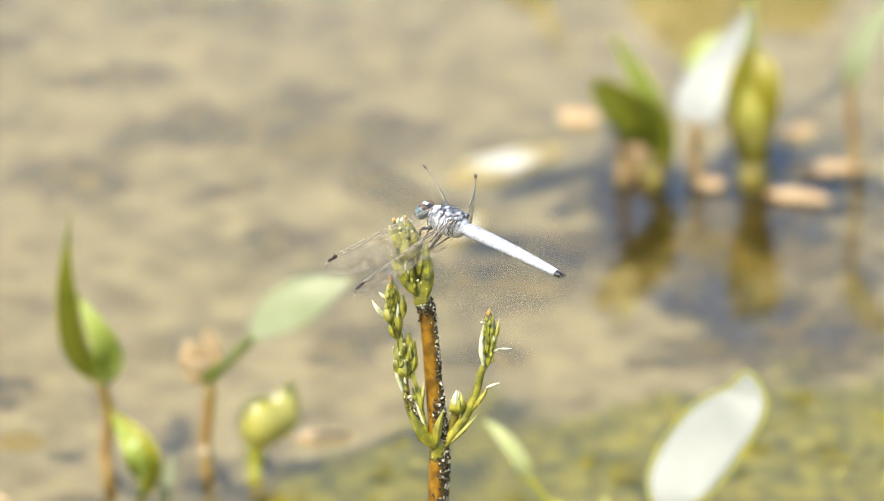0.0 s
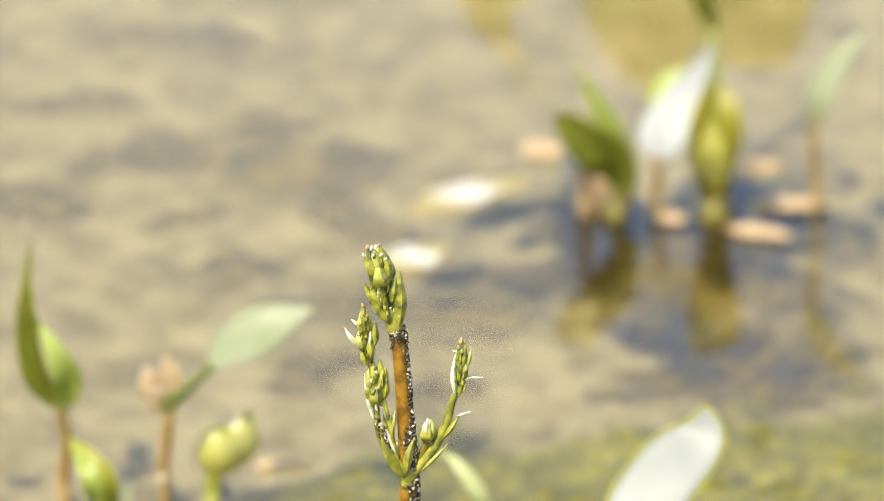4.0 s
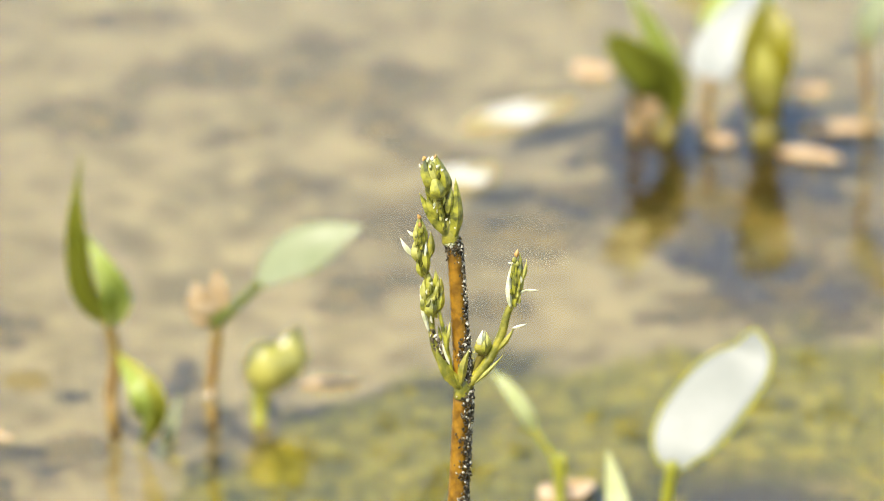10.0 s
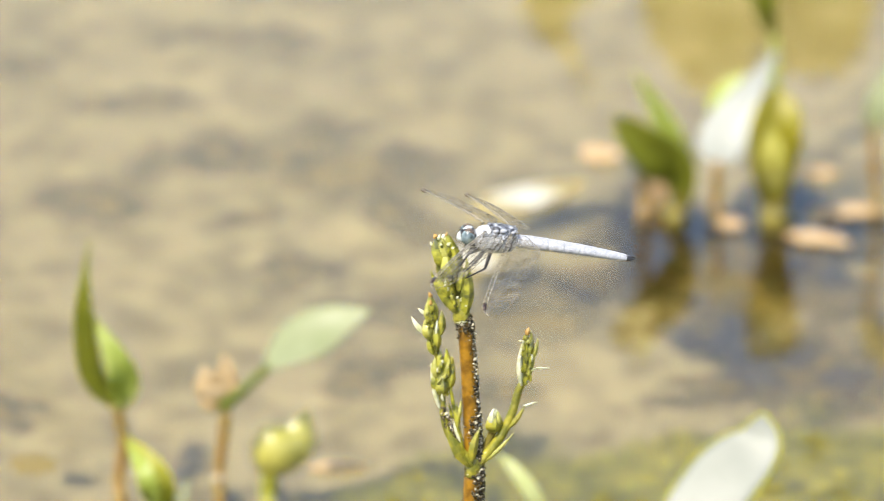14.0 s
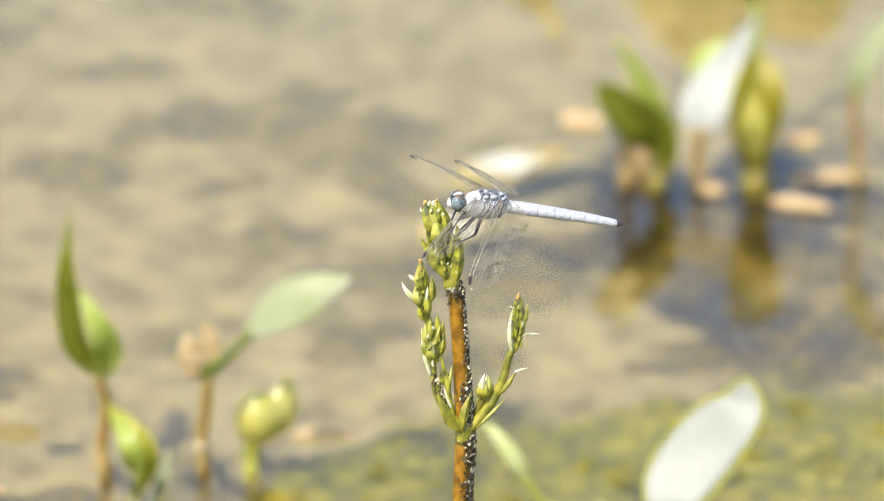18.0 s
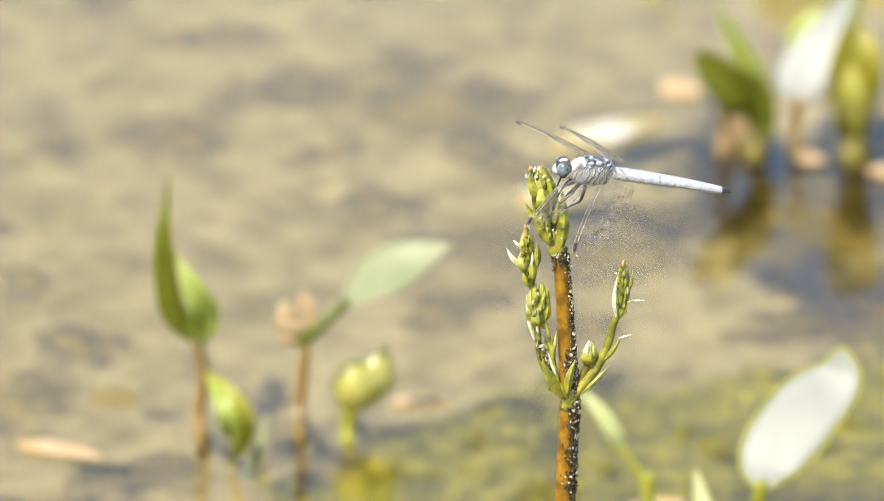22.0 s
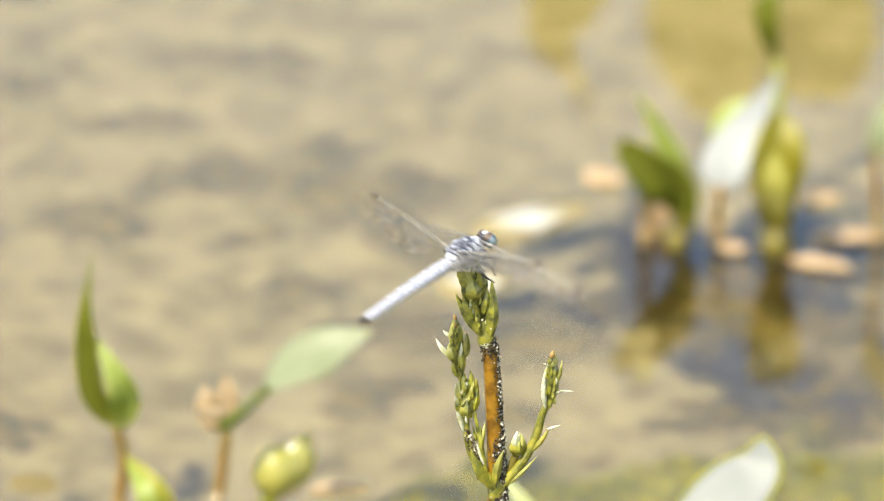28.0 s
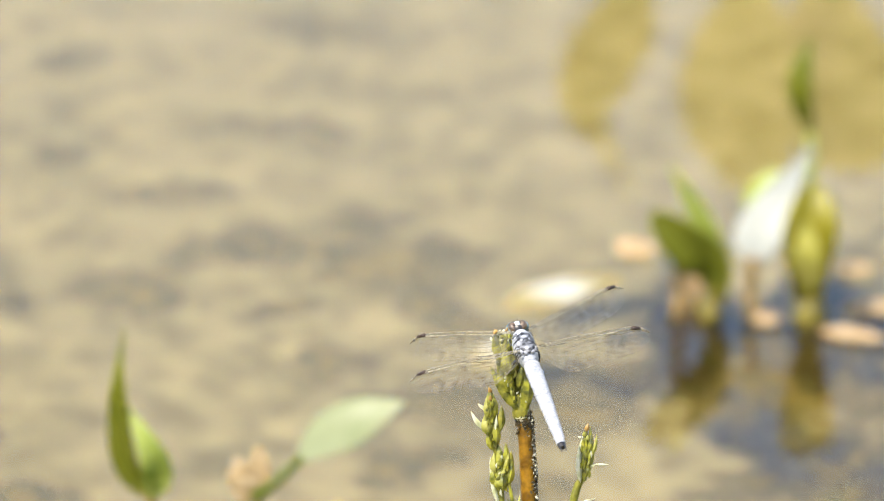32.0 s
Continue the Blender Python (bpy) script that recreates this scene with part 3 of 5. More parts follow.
def plants():
    g = "broad-leaved water plants"
    # spear-leaved plant
    p = thing("water_plant", foot(-0.0750, 0.41), "water plant with a dark spear leaf and a curled yellow-green leaf", "plant", g)
    petiole(p, [p.location, *[(-0.0724, 0.4100, 0.0022), (-0.0738, 0.4100, 0.0166), (-0.0720, 0.4100, 0.0317), (-0.0746, 0.4100, 0.0473)]], 0.0025, 0.0019, M_PETIOLE)
    # One folded leaf in two greens: shaded half darker, sunlit half lighter.
    leaf(p, [(-0.0746, 0.4100, 0.0447), (-0.0816, 0.4080, 0.0606), (-0.0838, 0.4050, 0.0811), (-0.0842, 0.4050, 0.0950), (-0.0829, 0.4100, 0.1090)], 0.0112, (-0.55, -0.75, 0.35), M_LEAF_OLIVE, "spear-shaped leaf, its shaded half in darker olive", fold=0.4, peak=0.24, sharp=1.7)
    leaf(p, [(-0.0746, 0.4080, 0.0455), (-0.0714, 0.3980, 0.0586), (-0.0748, 0.3960, 0.0708), (-0.0812, 0.4040, 0.0815)], 0.0108, (0.15, -0.7, 0.7), M_LEAF_LIGHT, "sunlit half of the spear leaf in lighter green", fold=0.15, peak=0.35, sharp=1.1)
    leaf(p, [(-0.0638, 0.4000, -0.0001), (-0.0590, 0.3880, 0.0192), (-0.0624, 0.3880, 0.0311), (-0.0713, 0.4000, 0.0380)], 0.0090, (0.25, -0.55, 0.8), M_LEAF_YELLOW, "curled yellow-green leaf", fold=0.7, peak=0.45)
    leaf(p, [(-0.0621, 0.3960, 0.0050), (-0.0616, 0.3800, 0.0226), (-0.0642, 0.3800, 0.0334), (-0.0705, 0.3960, 0.0375)], 0.0065, (-0.1, -0.7, 0.7), M_LEAF_LIGHT, "bright inner fold of the curled leaf", fold=0.1, peak=0.5)
    # plant with a pale outstretched leaf
    p = thing("water_plant", foot(-0.0390, 0.42), "water plant with a pale outstretched leaf and a withered leaf", "plant", g)
    petiole(p, [p.location, *[(-0.0376, 0.4200, -0.0009), (-0.0383, 0.4200, 0.0144), (-0.0369, 0.4200, 0.0274), (-0.0356, 0.4200, 0.0394)]], 0.0022, 0.0020, M_PETIOLE)
    petiole(p, [(-0.0372, 0.4200, 0.0405), (-0.0296, 0.4200, 0.0473), (-0.0203, 0.4250, 0.0544)], 0.0026, 0.0017, M_LEAF_DARK, "leaf_sheath", "dark olive-green leaf sheath")
    leaf(p, [(-0.0223, 0.4250, 0.0526), (-0.0111, 0.4295, 0.0607), (0.0020, 0.4329, 0.0671), (0.0162, 0.4334, 0.0724)], 0.0215, Matrix.Rotation(-0.66, 3, Vector((0.87, 0.20, 0.45))) @ FACE_GLINT, M_LEAF_PALE, "pale green pointed leaf", fold=0.05, peak=0.40, sharp=1.15, twist=0.75)
    leaf(p, [(-0.0370, 0.4300, 0.0364), (-0.0352, 0.4300, 0.0459), (-0.0362, 0.4350, 0.0552)], 0.0090, (-0.3, -0.9, 0.3), M_WITHER, "withered orange leaf", fold=0.4, wave=0.15)
    leaf(p, [(-0.0361, 0.4280, 0.0367), (-0.0398, 0.4280, 0.0411), (-0.0428, 0.4300, 0.0462), (-0.0436, 0.4350, 0.0508)], 0.0095, (-0.3, -0.8, 0.5), M_WITHER, "withered cream leaf", fold=0.2, wave=0.2)
    bm = bmesh.new()
    bmesh.ops.create_uvsphere(bm, u_segments=16, v_segments=10, radius=0.0015, matrix=Matrix.Translation(Vector((-0.0388, 0.4165, 0.0148)) - p.location))
    part("dew_drop", bm, M_DROP_GLINT, p, "pale drop on the stalk, its glint in the colour")
    # plant with a rounded curled leaf
    p = thing("water_plant", foot(-0.0225, 0.43), "small water plant with a rounded curled yellow-green leaf", "plant", g)
    petiole(p, [p.location, *[(-0.0215, 0.4300, -0.0065), (-0.0207, 0.4300, 0.0036), (-0.0198, 0.4300, 0.0134)]], 0.0027, 0.0024, M_LEAF_YELLOW)
    at = Vector(p.location)
    bm = bmesh.new()
    scale_leaf(bm, Vector((-0.0258, 0.4300, 0.0155)) - at, Vector((-0.0034, 0.4400, 0.0205)) - at, 0.0090, (-0.0022, -0.002, 0.0016), 20, 16, 0.75, 0.34, 0.0, 2.2)
    part("leaf", bm, M_LEAF_GLOSSY, p, "rounded furled yellow-green leaf")
    bm = bmesh.new()
    scale_leaf(bm, Vector((-0.0195, 0.4310, 0.0096)) - at, Vector((-0.0066, 0.4380, 0.0322)) - at, 0.0074, (0.0016, 0.001, 0.0), 16, 14, 0.6, 0.42, 0.0, 1.6)
    part("leaf", bm, M_LEAF_GLOSSY, p, "upright yellow-green flap of the furled leaf")
    # Olive strip added for the shade along the leaf's lower right.
    bm = bmesh.new()
    scale_leaf(bm, Vector((-0.0234, 0.4270, 0.0123)) - at, Vector((-0.0061, 0.4370, 0.0190)) - at, 0.0019, (0.002, 0.0015, -0.001), 14, 12, 0.6, 0.5, 0.0, 2.0)
    part("leaf", bm, M_LEAF_OLIVE, p, "olive strip for the shade under the furled leaf")
    # pale submerged blade
    p = thing("reed_blade", foot(-0.054, 0.41), "thin pale green blade standing in the water", "plant")
    leaf(p, [(-0.0572, 0.4100, -0.0179), (-0.0534, 0.4100, 0.0017), (-0.0494, 0.4150, 0.0160)], 0.0045, FACE_CAM, M_LEAF_PALE, "", fold=0.2)
    # big waxy leaf in front
    p = thing("water_plant", foot(0.1195, 0.30), "tall water plant with one large waxy leaf, white sheen put into its colour", "plant", g)
    petiole(p, [p.location, (0.1183, 0.3000, 0.0063), (0.1192, 0.3000, 0.0211), (0.1213, 0.3000, 0.0375)], 0.0026, 0.0020, M_LEAF_YELLOW)
    shape = [(0.1217, 0.3000, 0.0333), (0.1245, 0.3060, 0.0427), (0.1372, 0.3170, 0.0563), (0.1482, 0.3250, 0.0652), (0.1506, 0.3300, 0.0745)]
    waxy = leaf(p, shape, 0.0250, FACE_GLINT, M_LEAF_SHEEN, "large waxy leaf, white sheen put into its colour", fold=0.02, peak=0.42, sharp=0.8, crease=0.0)
    rim(waxy, shape, 0.0250, FACE_GLINT, M_LEAF_YELLOW, 0.0006, "yellow-green leaf edge", fold=0.02, peak=0.42, sharp=0.8, crease=0.0)
    # short blades in front
    p = thing("water_plant", foot(0.0915, 0.31), "young water plant with an upright pale blade", "plant", g)
    petiole(p, [p.location, (0.1015, 0.3100, -0.0066), (0.1020, 0.3100, 0.0040)], 0.002, 0.002, M_LEAF_YELLOW)
    leaf(p, [(0.1024, 0.3100, 0.0008), (0.1034, 0.3202, 0.0123), (0.1003, 0.3346, 0.0273)], 0.0090, FACE_GLINT, M_LEAF_CREAM, "upright waxy blade", fold=0.2, peak=0.3)
    p = thing("water_plant", foot(0.0735, 0.33), "young water plant with a thin pale stalk", "plant", g)
    petiole(p, [p.location, (0.0828, 0.3300, -0.0069), (0.0837, 0.3300, 0.0144), (0.0840, 0.3300, 0.0276)], 0.002, 0.0018, M_LEAF_YELLOW)
    leaf(p, [(0.0756, 0.3400, 0.0314), (0.0716, 0.3400, 0.0399), (0.0654, 0.3450, 0.0474), (0.0600, 0.3500, 0.0510)], 0.0050, FACE_GLINT, M_LEAF_CREAM, "narrow pale leaf", fold=0.2)
    petiole(p, [(0.0829, 0.3300, 0.0144), (0.0814, 0.3350, 0.0240), (0.0746, 0.3400, 0.0331)], 0.0012, 0.0010, M_LEAF_YELLOW)
    # far group
    p = thing("water_plant", foot(0.1347, 0.708), "water plant with two green upright leaves", "plant", g)
    petiole(p, [p.location, *[(0.1238, 0.7080, -0.0019), (0.1242, 0.7080, 0.0089), (0.1241, 0.7080, 0.0230), (0.1247, 0.7030, 0.0319)]], 0.0024, 0.0018, M_PETIOLE)
    petiole(p, [p.location, *[(0.1361, 0.7080, -0.0025), (0.1374, 0.7080, 0.0065), (0.1395, 0.7080, 0.0158)]], 0.0046, 0.0034, M_SHEATH)
    leaf(p, [(0.1404, 0.7060, 0.0067), (0.1370, 0.7020, 0.0228), (0.1258, 0.6980, 0.0347), (0.1122, 0.6980, 0.0473)], 0.0185, (-0.5, -0.75, 0.45), M_LEAF_OLIVE, "olive-green blunt leaf", fold=0.25, peak=0.5, sharp=0.55)
    leaf(p, [(0.1415, 0.7120, 0.0096), (0.1369, 0.7120, 0.0284), (0.1294, 0.7120, 0.0448), (0.1205, 0.7120, 0.0612)], 0.0085, (-0.2, -0.7, 0.6), M_LEAF_LIGHT, "long green pointed leaf", fold=0.2, peak=0.4, sharp=1.1)
    leaf(p, [(0.1438, 0.7160, 0.0128), (0.1411, 0.7160, 0.0241), (0.1357, 0.7160, 0.0351)], 0.0050, FACE_GLINT, M_LEAF_CREAM, "pale turned edge of the leaf", fold=0.1)
    leaf(p, [(0.1304, 0.7300, -0.0007), (0.1308, 0.7300, 0.0076), (0.1290, 0.7300, 0.0156)], 0.0060, FACE_CAM, M_DRY, "small withered pink leaf", fold=0.2)
    p = thing("water_plant", foot(0.1525, 0.712), "water plant with a broad waxy leaf, white sheen put into its colour", "plant", g)
    petiole(p, [p.location, *[(0.1526, 0.7120, -0.0032), (0.1525, 0.7120, 0.0083), (0.1532, 0.7120, 0.0236)]], 0.0022, 0.0018, M_PETIOLE)
    leaf(p, [(0.1537, 0.7120, 0.0208), (0.1563, 0.7220, 0.0304), (0.1658, 0.7310, 0.0446), (0.1775, 0.7390, 0.0603)], 0.0200, FACE_GLINT, M_LEAF_SHINE, "broad waxy leaf, white sheen put into its colour", fold=0.08, peak=0.26, sharp=1.25)
    leaf(p, [(0.1532, 0.7320, 0.0326), (0.1571, 0.7420, 0.0406), (0.1644, 0.7470, 0.0477)], 0.0105, (-0.6, -0.6, 0.5), M_LEAF_LIGHT, "green leaf behind the broad one", fold=0.2)
    p = thing("water_plant", foot(0.1753, 0.708), "water plant with a folded olive-yellow leaf rising from the water", "plant", g)
    petiole(p, [p.location, *[(0.1753, 0.7080, -0.0033), (0.1752, 0.7080, 0.0073), (0.1752, 0.7100, 0.0171)]], 0.0075, 0.0050, M_SHEATH)
    leaf(p, [(0.1751, 0.7060, 0.0022), (0.1731, 0.6980, 0.0264), (0.1742, 0.6980, 0.0438), (0.1762, 0.7060, 0.0564)], 0.0205, (0.1, -0.85, 0.45), M_LEAF_MOSS, "folded olive-yellow leaf", fold=0.45, peak=0.6, sharp=0.7)
    leaf(p, [(0.1743, 0.6940, 0.0162), (0.1729, 0.6880, 0.0324), (0.1720, 0.6900, 0.0468)], 0.0110, FACE_GLINT, M_LEAF_GLOSSY, "bright inner fold", fold=0.1)
    p = thing("water_plant", foot(0.1787, 0.795), "water plant with one tall narrow dark leaf", "plant", g)
    petiole(p, [p.location, (0.1787, 0.7950, -0.0003), (0.1795, 0.7950, 0.0275), (0.1792, 0.7950, 0.0451)], 0.0018, 0.0016, M_LEAF_LIGHT)
    leaf(p, [(0.1796, 0.7950, 0.0442), (0.1755, 0.7900, 0.0602), (0.1755, 0.7900, 0.0720), (0.1781, 0.7950, 0.0849)], 0.0120, (-0.6, -0.7, 0.3), M_LEAF_OLIVE, "dark green narrow leaf", fold=0.35, peak=0.5, sharp=0.8)
    p = thing("water_plant", foot(0.2126, 0.706), "water plant with a pale narrow leaf on a thin stalk", "plant", g)
    petiole(p, [p.location, *[(0.2143, 0.7060, -0.0014), (0.2141, 0.7060, 0.0136), (0.2129, 0.7060, 0.0300), (0.2123, 0.7060, 0.0406)]], 0.0020, 0.0014, M_PETIOLE)
    leaf(p, [(0.2124, 0.7060, 0.0359), (0.2153, 0.7060, 0.0487), (0.2230, 0.7110, 0.0619), (0.2352, 0.7160, 0.0740)], 0.0105, FACE_GLINT, M_LEAF_PALE, "pale green leaf", fold=0.2)
    # tall plants beyond, seen mirrored in the water
    for words, width, peak, sharp, line in (
            ("broad olive-yellow leaf", 0.058, 0.5, 0.6, [(0.1806, 1.2700, 0.0447), (0.1745, 1.2700, 0.0881), (0.1770, 1.2700, 0.1209), (0.1841, 1.2700, 0.1552)]),
            ("long-pointed olive-yellow leaf", 0.033, 0.36, 1.7, [(0.1170, 1.2500, 0.0301), (0.1205, 1.2500, 0.0597), (0.1086, 1.2500, 0.0841), (0.1027, 1.2500, 0.1031), (0.1085, 1.2500, 0.1194), (0.1252, 1.2500, 0.1508)]),
            ("broad ragged olive-yellow leaf", 0.060, 0.5, 0.6, [(0.2061, 1.2900, 0.0513), (0.2174, 1.2900, 0.0949), (0.2273, 1.2900, 0.1278), (0.2395, 1.2900, 0.1499)])):
        x, y, z = line[0]
        p = thing("water_plant", (x, y, BED - 0.006), "tall water plant with one %s above the water" % words, "plant", g)
        petiole(p, [p.location, (x - 0.001, y, 0.0), (x, y - 0.003, z + 0.004)], 0.004, 0.003, M_PETIOLE)
        leaf(p, line, width, (0.0, -0.9, -0.3), M_LEAF_YELLOW, words, fold=0.1, peak=peak, sharp=sharp)


plants()


# ---- floating leaves ----
def floating(place, length, width, turn, mat, label, z=0.0006):
    bm = bmesh.new()
    blade(bm, [(-length / 2, 0, 0), (-length / 6, 0, 0.0004), (length / 6, 0, 0.0005), (length / 2, 0, 0.0002)], width, (0, 0, 1), fold=0.06, wave=0.04, n=14, sharp=0.8)
    ob = new("floating_leaf", mesh_of("floating_leaf", bm, mat))
    ob.location = (place[0], place[1], z)
    ob.rotation_euler = (0, 0, radians(turn))
    tagged(ob, label, "leaf", "fallen leaves floating on the water")


def floaters():
    floating((0.0796, 0.7335, 0.0000), 0.058, 0.020, 38, M_FLOAT, "pale yellow fallen leaf floating on the pond")
    floating((0.0570, 0.6660, 0.0000), 0.034, 0.021, 45, M_FLOAT, "small pale yellow leaf floating on the pond")
    floating((0.1103, 0.7814, 0.0000), 0.017, 0.018, 40, M_DRY, "pinkish-orange dead leaf floating on the pond")
    floating((0.1910, 0.6868, 0.0000), 0.028, 0.013, -26, M_DRY, "orange dead leaf floating beside the plants")
    floating((0.2056, 0.7161, 0.0000), 0.034, 0.013, -6, M_DRY, "orange dead leaf floating beside the plants")
    floating((0.1582, 0.7039, 0.0000), 0.011, 0.014, 30, M_DRY, "yellow-orange dead leaf among the stalks")
    floating((0.1959, 0.7592, 0.0000), 0.016, 0.013, 10, M_DRY, "orange dead leaf floating on the pond")
    floating((-0.1241, 0.4172, 0.0000), 0.034, 0.010, -24, M_DRY, "long orange dead leaf floating on the pond")
    floating((0.0045, 0.4601, 0.0000), 0.022, 0.008, 4, M_DRY, "thin faded leaf floating on the pond")
    floating((-0.1061, 0.4665, 0.0000), 0.018, 0.010, -10, M_SAND, "faded brown leaf under the water")
    floating((0.0873, 0.3605, 0.0000), 0.025, 0.017, 42, M_DRY, "orange dead leaf over the algae mat")


floaters()


# ---- the perch: a budding stem with aphids ----
def one_scale(parent, base, tip, half, mat, name, belly=(0, 0, 0), label="", flat=0.5, blunt=1.25, keel=0.85):
    bm = bmesh.new()
    scale_leaf(bm, base, tip, half, belly, 12, 12, flat, fat=0.36, ridge=0.0, blunt=blunt, keel=keel)
    return part(name, bm, mat, parent, label)


ROOT = Vector((0.0396, 0.0, BED - 0.008))


def perch():
    plant = thing("flowering_plant", ROOT, "budding amber flower stem covered with aphids, standing in the pond", "plant")

    def q(p):
        return Vector(p) - ROOT

    bm = bmesh.new()
    line = [ROOT - ROOT, q((ROOT.x, 0, 0.06)), q((0.0412, 0.0000, 0.1406)), q((0.0421, 0.0000, 0.1645)), q((0.0430, 0.0000, 0.1896))]
    tube(bm, spline(line, 30), (0.0036, 0.0027), 12)
    part("stem", bm, M_STEM, plant, "amber-brown stem")
    bm = bmesh.new()
    up_line = [q((0.0430, 0.0000, 0.1887)), q((0.0424, 0.0000, 0.2053)), q((0.0416, 0.0000, 0.2199)), q((0.0405, 0.0000, 0.2355)), q((0.0398, 0.0000, 0.2397))]
    tube(bm, spline(up_line, 24), (0.0026, 0.0020), 12)
    part("stem_tip", bm, M_STEM, plant, "amber upper stem")
    bm = bmesh.new()
    tube(bm, spline([q((0.0427, -0.0006, 0.1880)), q((0.0432, -0.0008, 0.1913)), q((0.0438, -0.0008, 0.1946))], 8), [0.0024, 0.0025, 0.0026, 0.0026, 0.0026, 0.0025, 0.0024, 0.0022, 0.0020], 12)
    part("node", bm, M_SHOOT, plant, "green branching node")

    def fork(x, y, z):
        """A place in millimetres from the fork of the branches."""
        return q((0.0426, 0.0, 0.1914)) + Vector((x, y, z)) * 0.001

    def spray(parent, rows):
        """Bud scales as rows of base x, z, tip x, z, sideways bend, half width, depth in millimetres, bluntness, material, name and look."""
        for x0, z0, x1, z1, bend, half, near, blunt, mat, name, label in rows:
            one_scale(parent, fork(x0, -near, z0), fork(x1, -near * 0.75, z1), half * 0.00104, mat, name, (bend * 0.0006, -0.0003 * half, 0), label, 0.5, min(blunt, 1.9) * 1.08)

    def tuft(parent, x, z, across, tall, count, seed):
        """Small pointed scales crowding the near side of a bud."""
        rnd = random.Random(seed)
        for i in range(count):
            v = (i + rnd.uniform(0.1, 0.9)) / count
            u = rnd.uniform(-0.9, 0.9)
            rise, wide = (v - 0.5) * tall, across / 2 * math.sqrt(max(0.1, 1 - (2 * v - 1) ** 2 * 0.8))
            near = 0.55 * across * math.sqrt(max(0.0, 1 - u * u)) * 0.9 + 0.6
            long = rnd.uniform(1.6, 3.4)
            base = fork(x + u * wide, -near, z + rise - long * 0.5)
            tip = fork(x + u * wide * 1.05 + rnd.uniform(-0.5, 0.5), -near - rnd.uniform(0.2, 0.8), z + rise + long * 0.5)
            k = rnd.random()
            mat = M_BRACT if k < 0.08 else M_BUD_PALE if k < 0.34 else M_BUD_SHADE if k < 0.56 else M_BUD_TIP if k < 0.60 and v > 0.6 else M_BUD
            one_scale(parent, base, tip, rnd.uniform(0.35, 0.75) * 0.001, mat, "bud_scale", (rnd.uniform(-0.3, 0.3) * 0.001, 0, 0), "", 0.55, rnd.uniform(1.2, 2.0))

    def shoot_of(line, r0, r1, label, mat=M_SHOOT):
        bm = bmesh.new()
        tube(bm, spline(line, 18), (r0, r1), 9)
        return part("side_shoot", bm, mat, plant, label)

    # branch to one side, with its bud
    shoot = shoot_of([fork(1.4, -1, 0), fork(8.5, -0.6, 9.1), fork(12.2, -0.3, 17), fork(13.9, 0, 23.5), fork(15.4, 0, 26.8)], 0.0016, 0.0011, "yellow-green side shoot")
    spray(shoot, (
        (15.4, 25.3, 16.7, 42.5, 0, 1.8, 0, 2, M_BUD, "flower_bud", "plump closed bud"),
        (15, 26, 15.6, 41.5, -1.4, 1.05, 1.7, 1.3, M_BRACT, "bract", "whitish bract"),
        (15.9, 26.1, 17.7, 43.9, 1.197, 1.539, 1, 1.5, M_BUD, "bud_scale", "long bud scale"),
        (16, 30.2, 16.6, 43.9, 0.171, 1.026, 2.2, 1.5, M_BUD, "bud_scale", "glossy bud scale"),
        (14.7, 30.3, 14.5, 38.3, -0.342, 0.684, 2.4, 1.3, M_BRACT, "bud_scale", "pale bud scale"),
        (17.4, 33.6, 19.7, 41.8, 1.026, 0.7695, 1.4, 1.2, M_BUD_PALE, "bract", "curled pale bract"),
        (17, 35.7, 18, 41.3, 0.342, 0.7695, 2.2, 1.6, M_BUD, "bud_scale", "glossy bud scale"),
        (16.5, 42.4, 17, 45.1, 0, 0.7695, 1.6, 1.8, M_BUD_TIP, "bud_tip", "brown bud tip"),
        (17.1, 31, 19.4, 31.6, 0, 0.4788, 1.4, 1.6, M_BRACT, "bract", "curled pale bract"),
        (19.1, 31.9, 23.5, 31.7, 0, 0.3762, 1.4, 1.2, M_BRACT, "bract", "curled pale bract"),
        (15, 40.8, 14, 40.9, 0, 0.3078, 2, 1.3, M_BRACT, "bract", "small white bract"),
    ))
    spray(shoot, (
        (10.2, 11.5, 16.1, 19.8, 1.026, 0.855, 1.2, 1.4, M_SHOOT, "bract", "green bract"),
        (15.4, 19.4, 19.8, 20.7, 0, 0.4446, 1.2, 1.3, M_BRACT, "bract", "white bract tip"),
        (3.4, 1.1, 12.7, 10.8, 0.684, 0.684, 1.8, 1.4, M_BUD_PALE, "bract", "pale ridge along the shoot"),
    ))
    tuft(shoot, 16.7, 34.8, 3.762, 15.652, 12, 41)
    shoot = shoot_of([fork(2.2, 0, 0.9), fork(4.6, 0, 6.3), fork(6.6, 0, 11.8)], 0.0012, 0.0012, "short dark side shoot", M_SHEATH)
    spray(shoot, (
        (6.8, 10.3, 6.8, 17.8, 0, 2.7, 0.6, 2.2, M_SHOOT, "flower_bud", "small green bud"),
        (6.0, 13.6, 6.6, 19.0, -0.513, 1.2, 2, 1.3, M_BRACT, "bract", "whitish bract"),
        (7.8, 13.2, 7.6, 18.4, 0.513, 1.0, 2, 1.4, M_BUD_PALE, "bract", "pale green bract"),
        (6.9, 11.7, 7.3, 17.3, 0, 1.026, 2.6, 1.4, M_BUD, "bud_scale", "glossy bud scale"),
        (5.4, 14.3, 4.7, 15.6, 0, 0.3762, 1.6, 1.2, M_BRACT, "bract", "small white bract"),
    ))
    tuft(shoot, 7, 14.7, 2.736, 6.552, 5, 42)

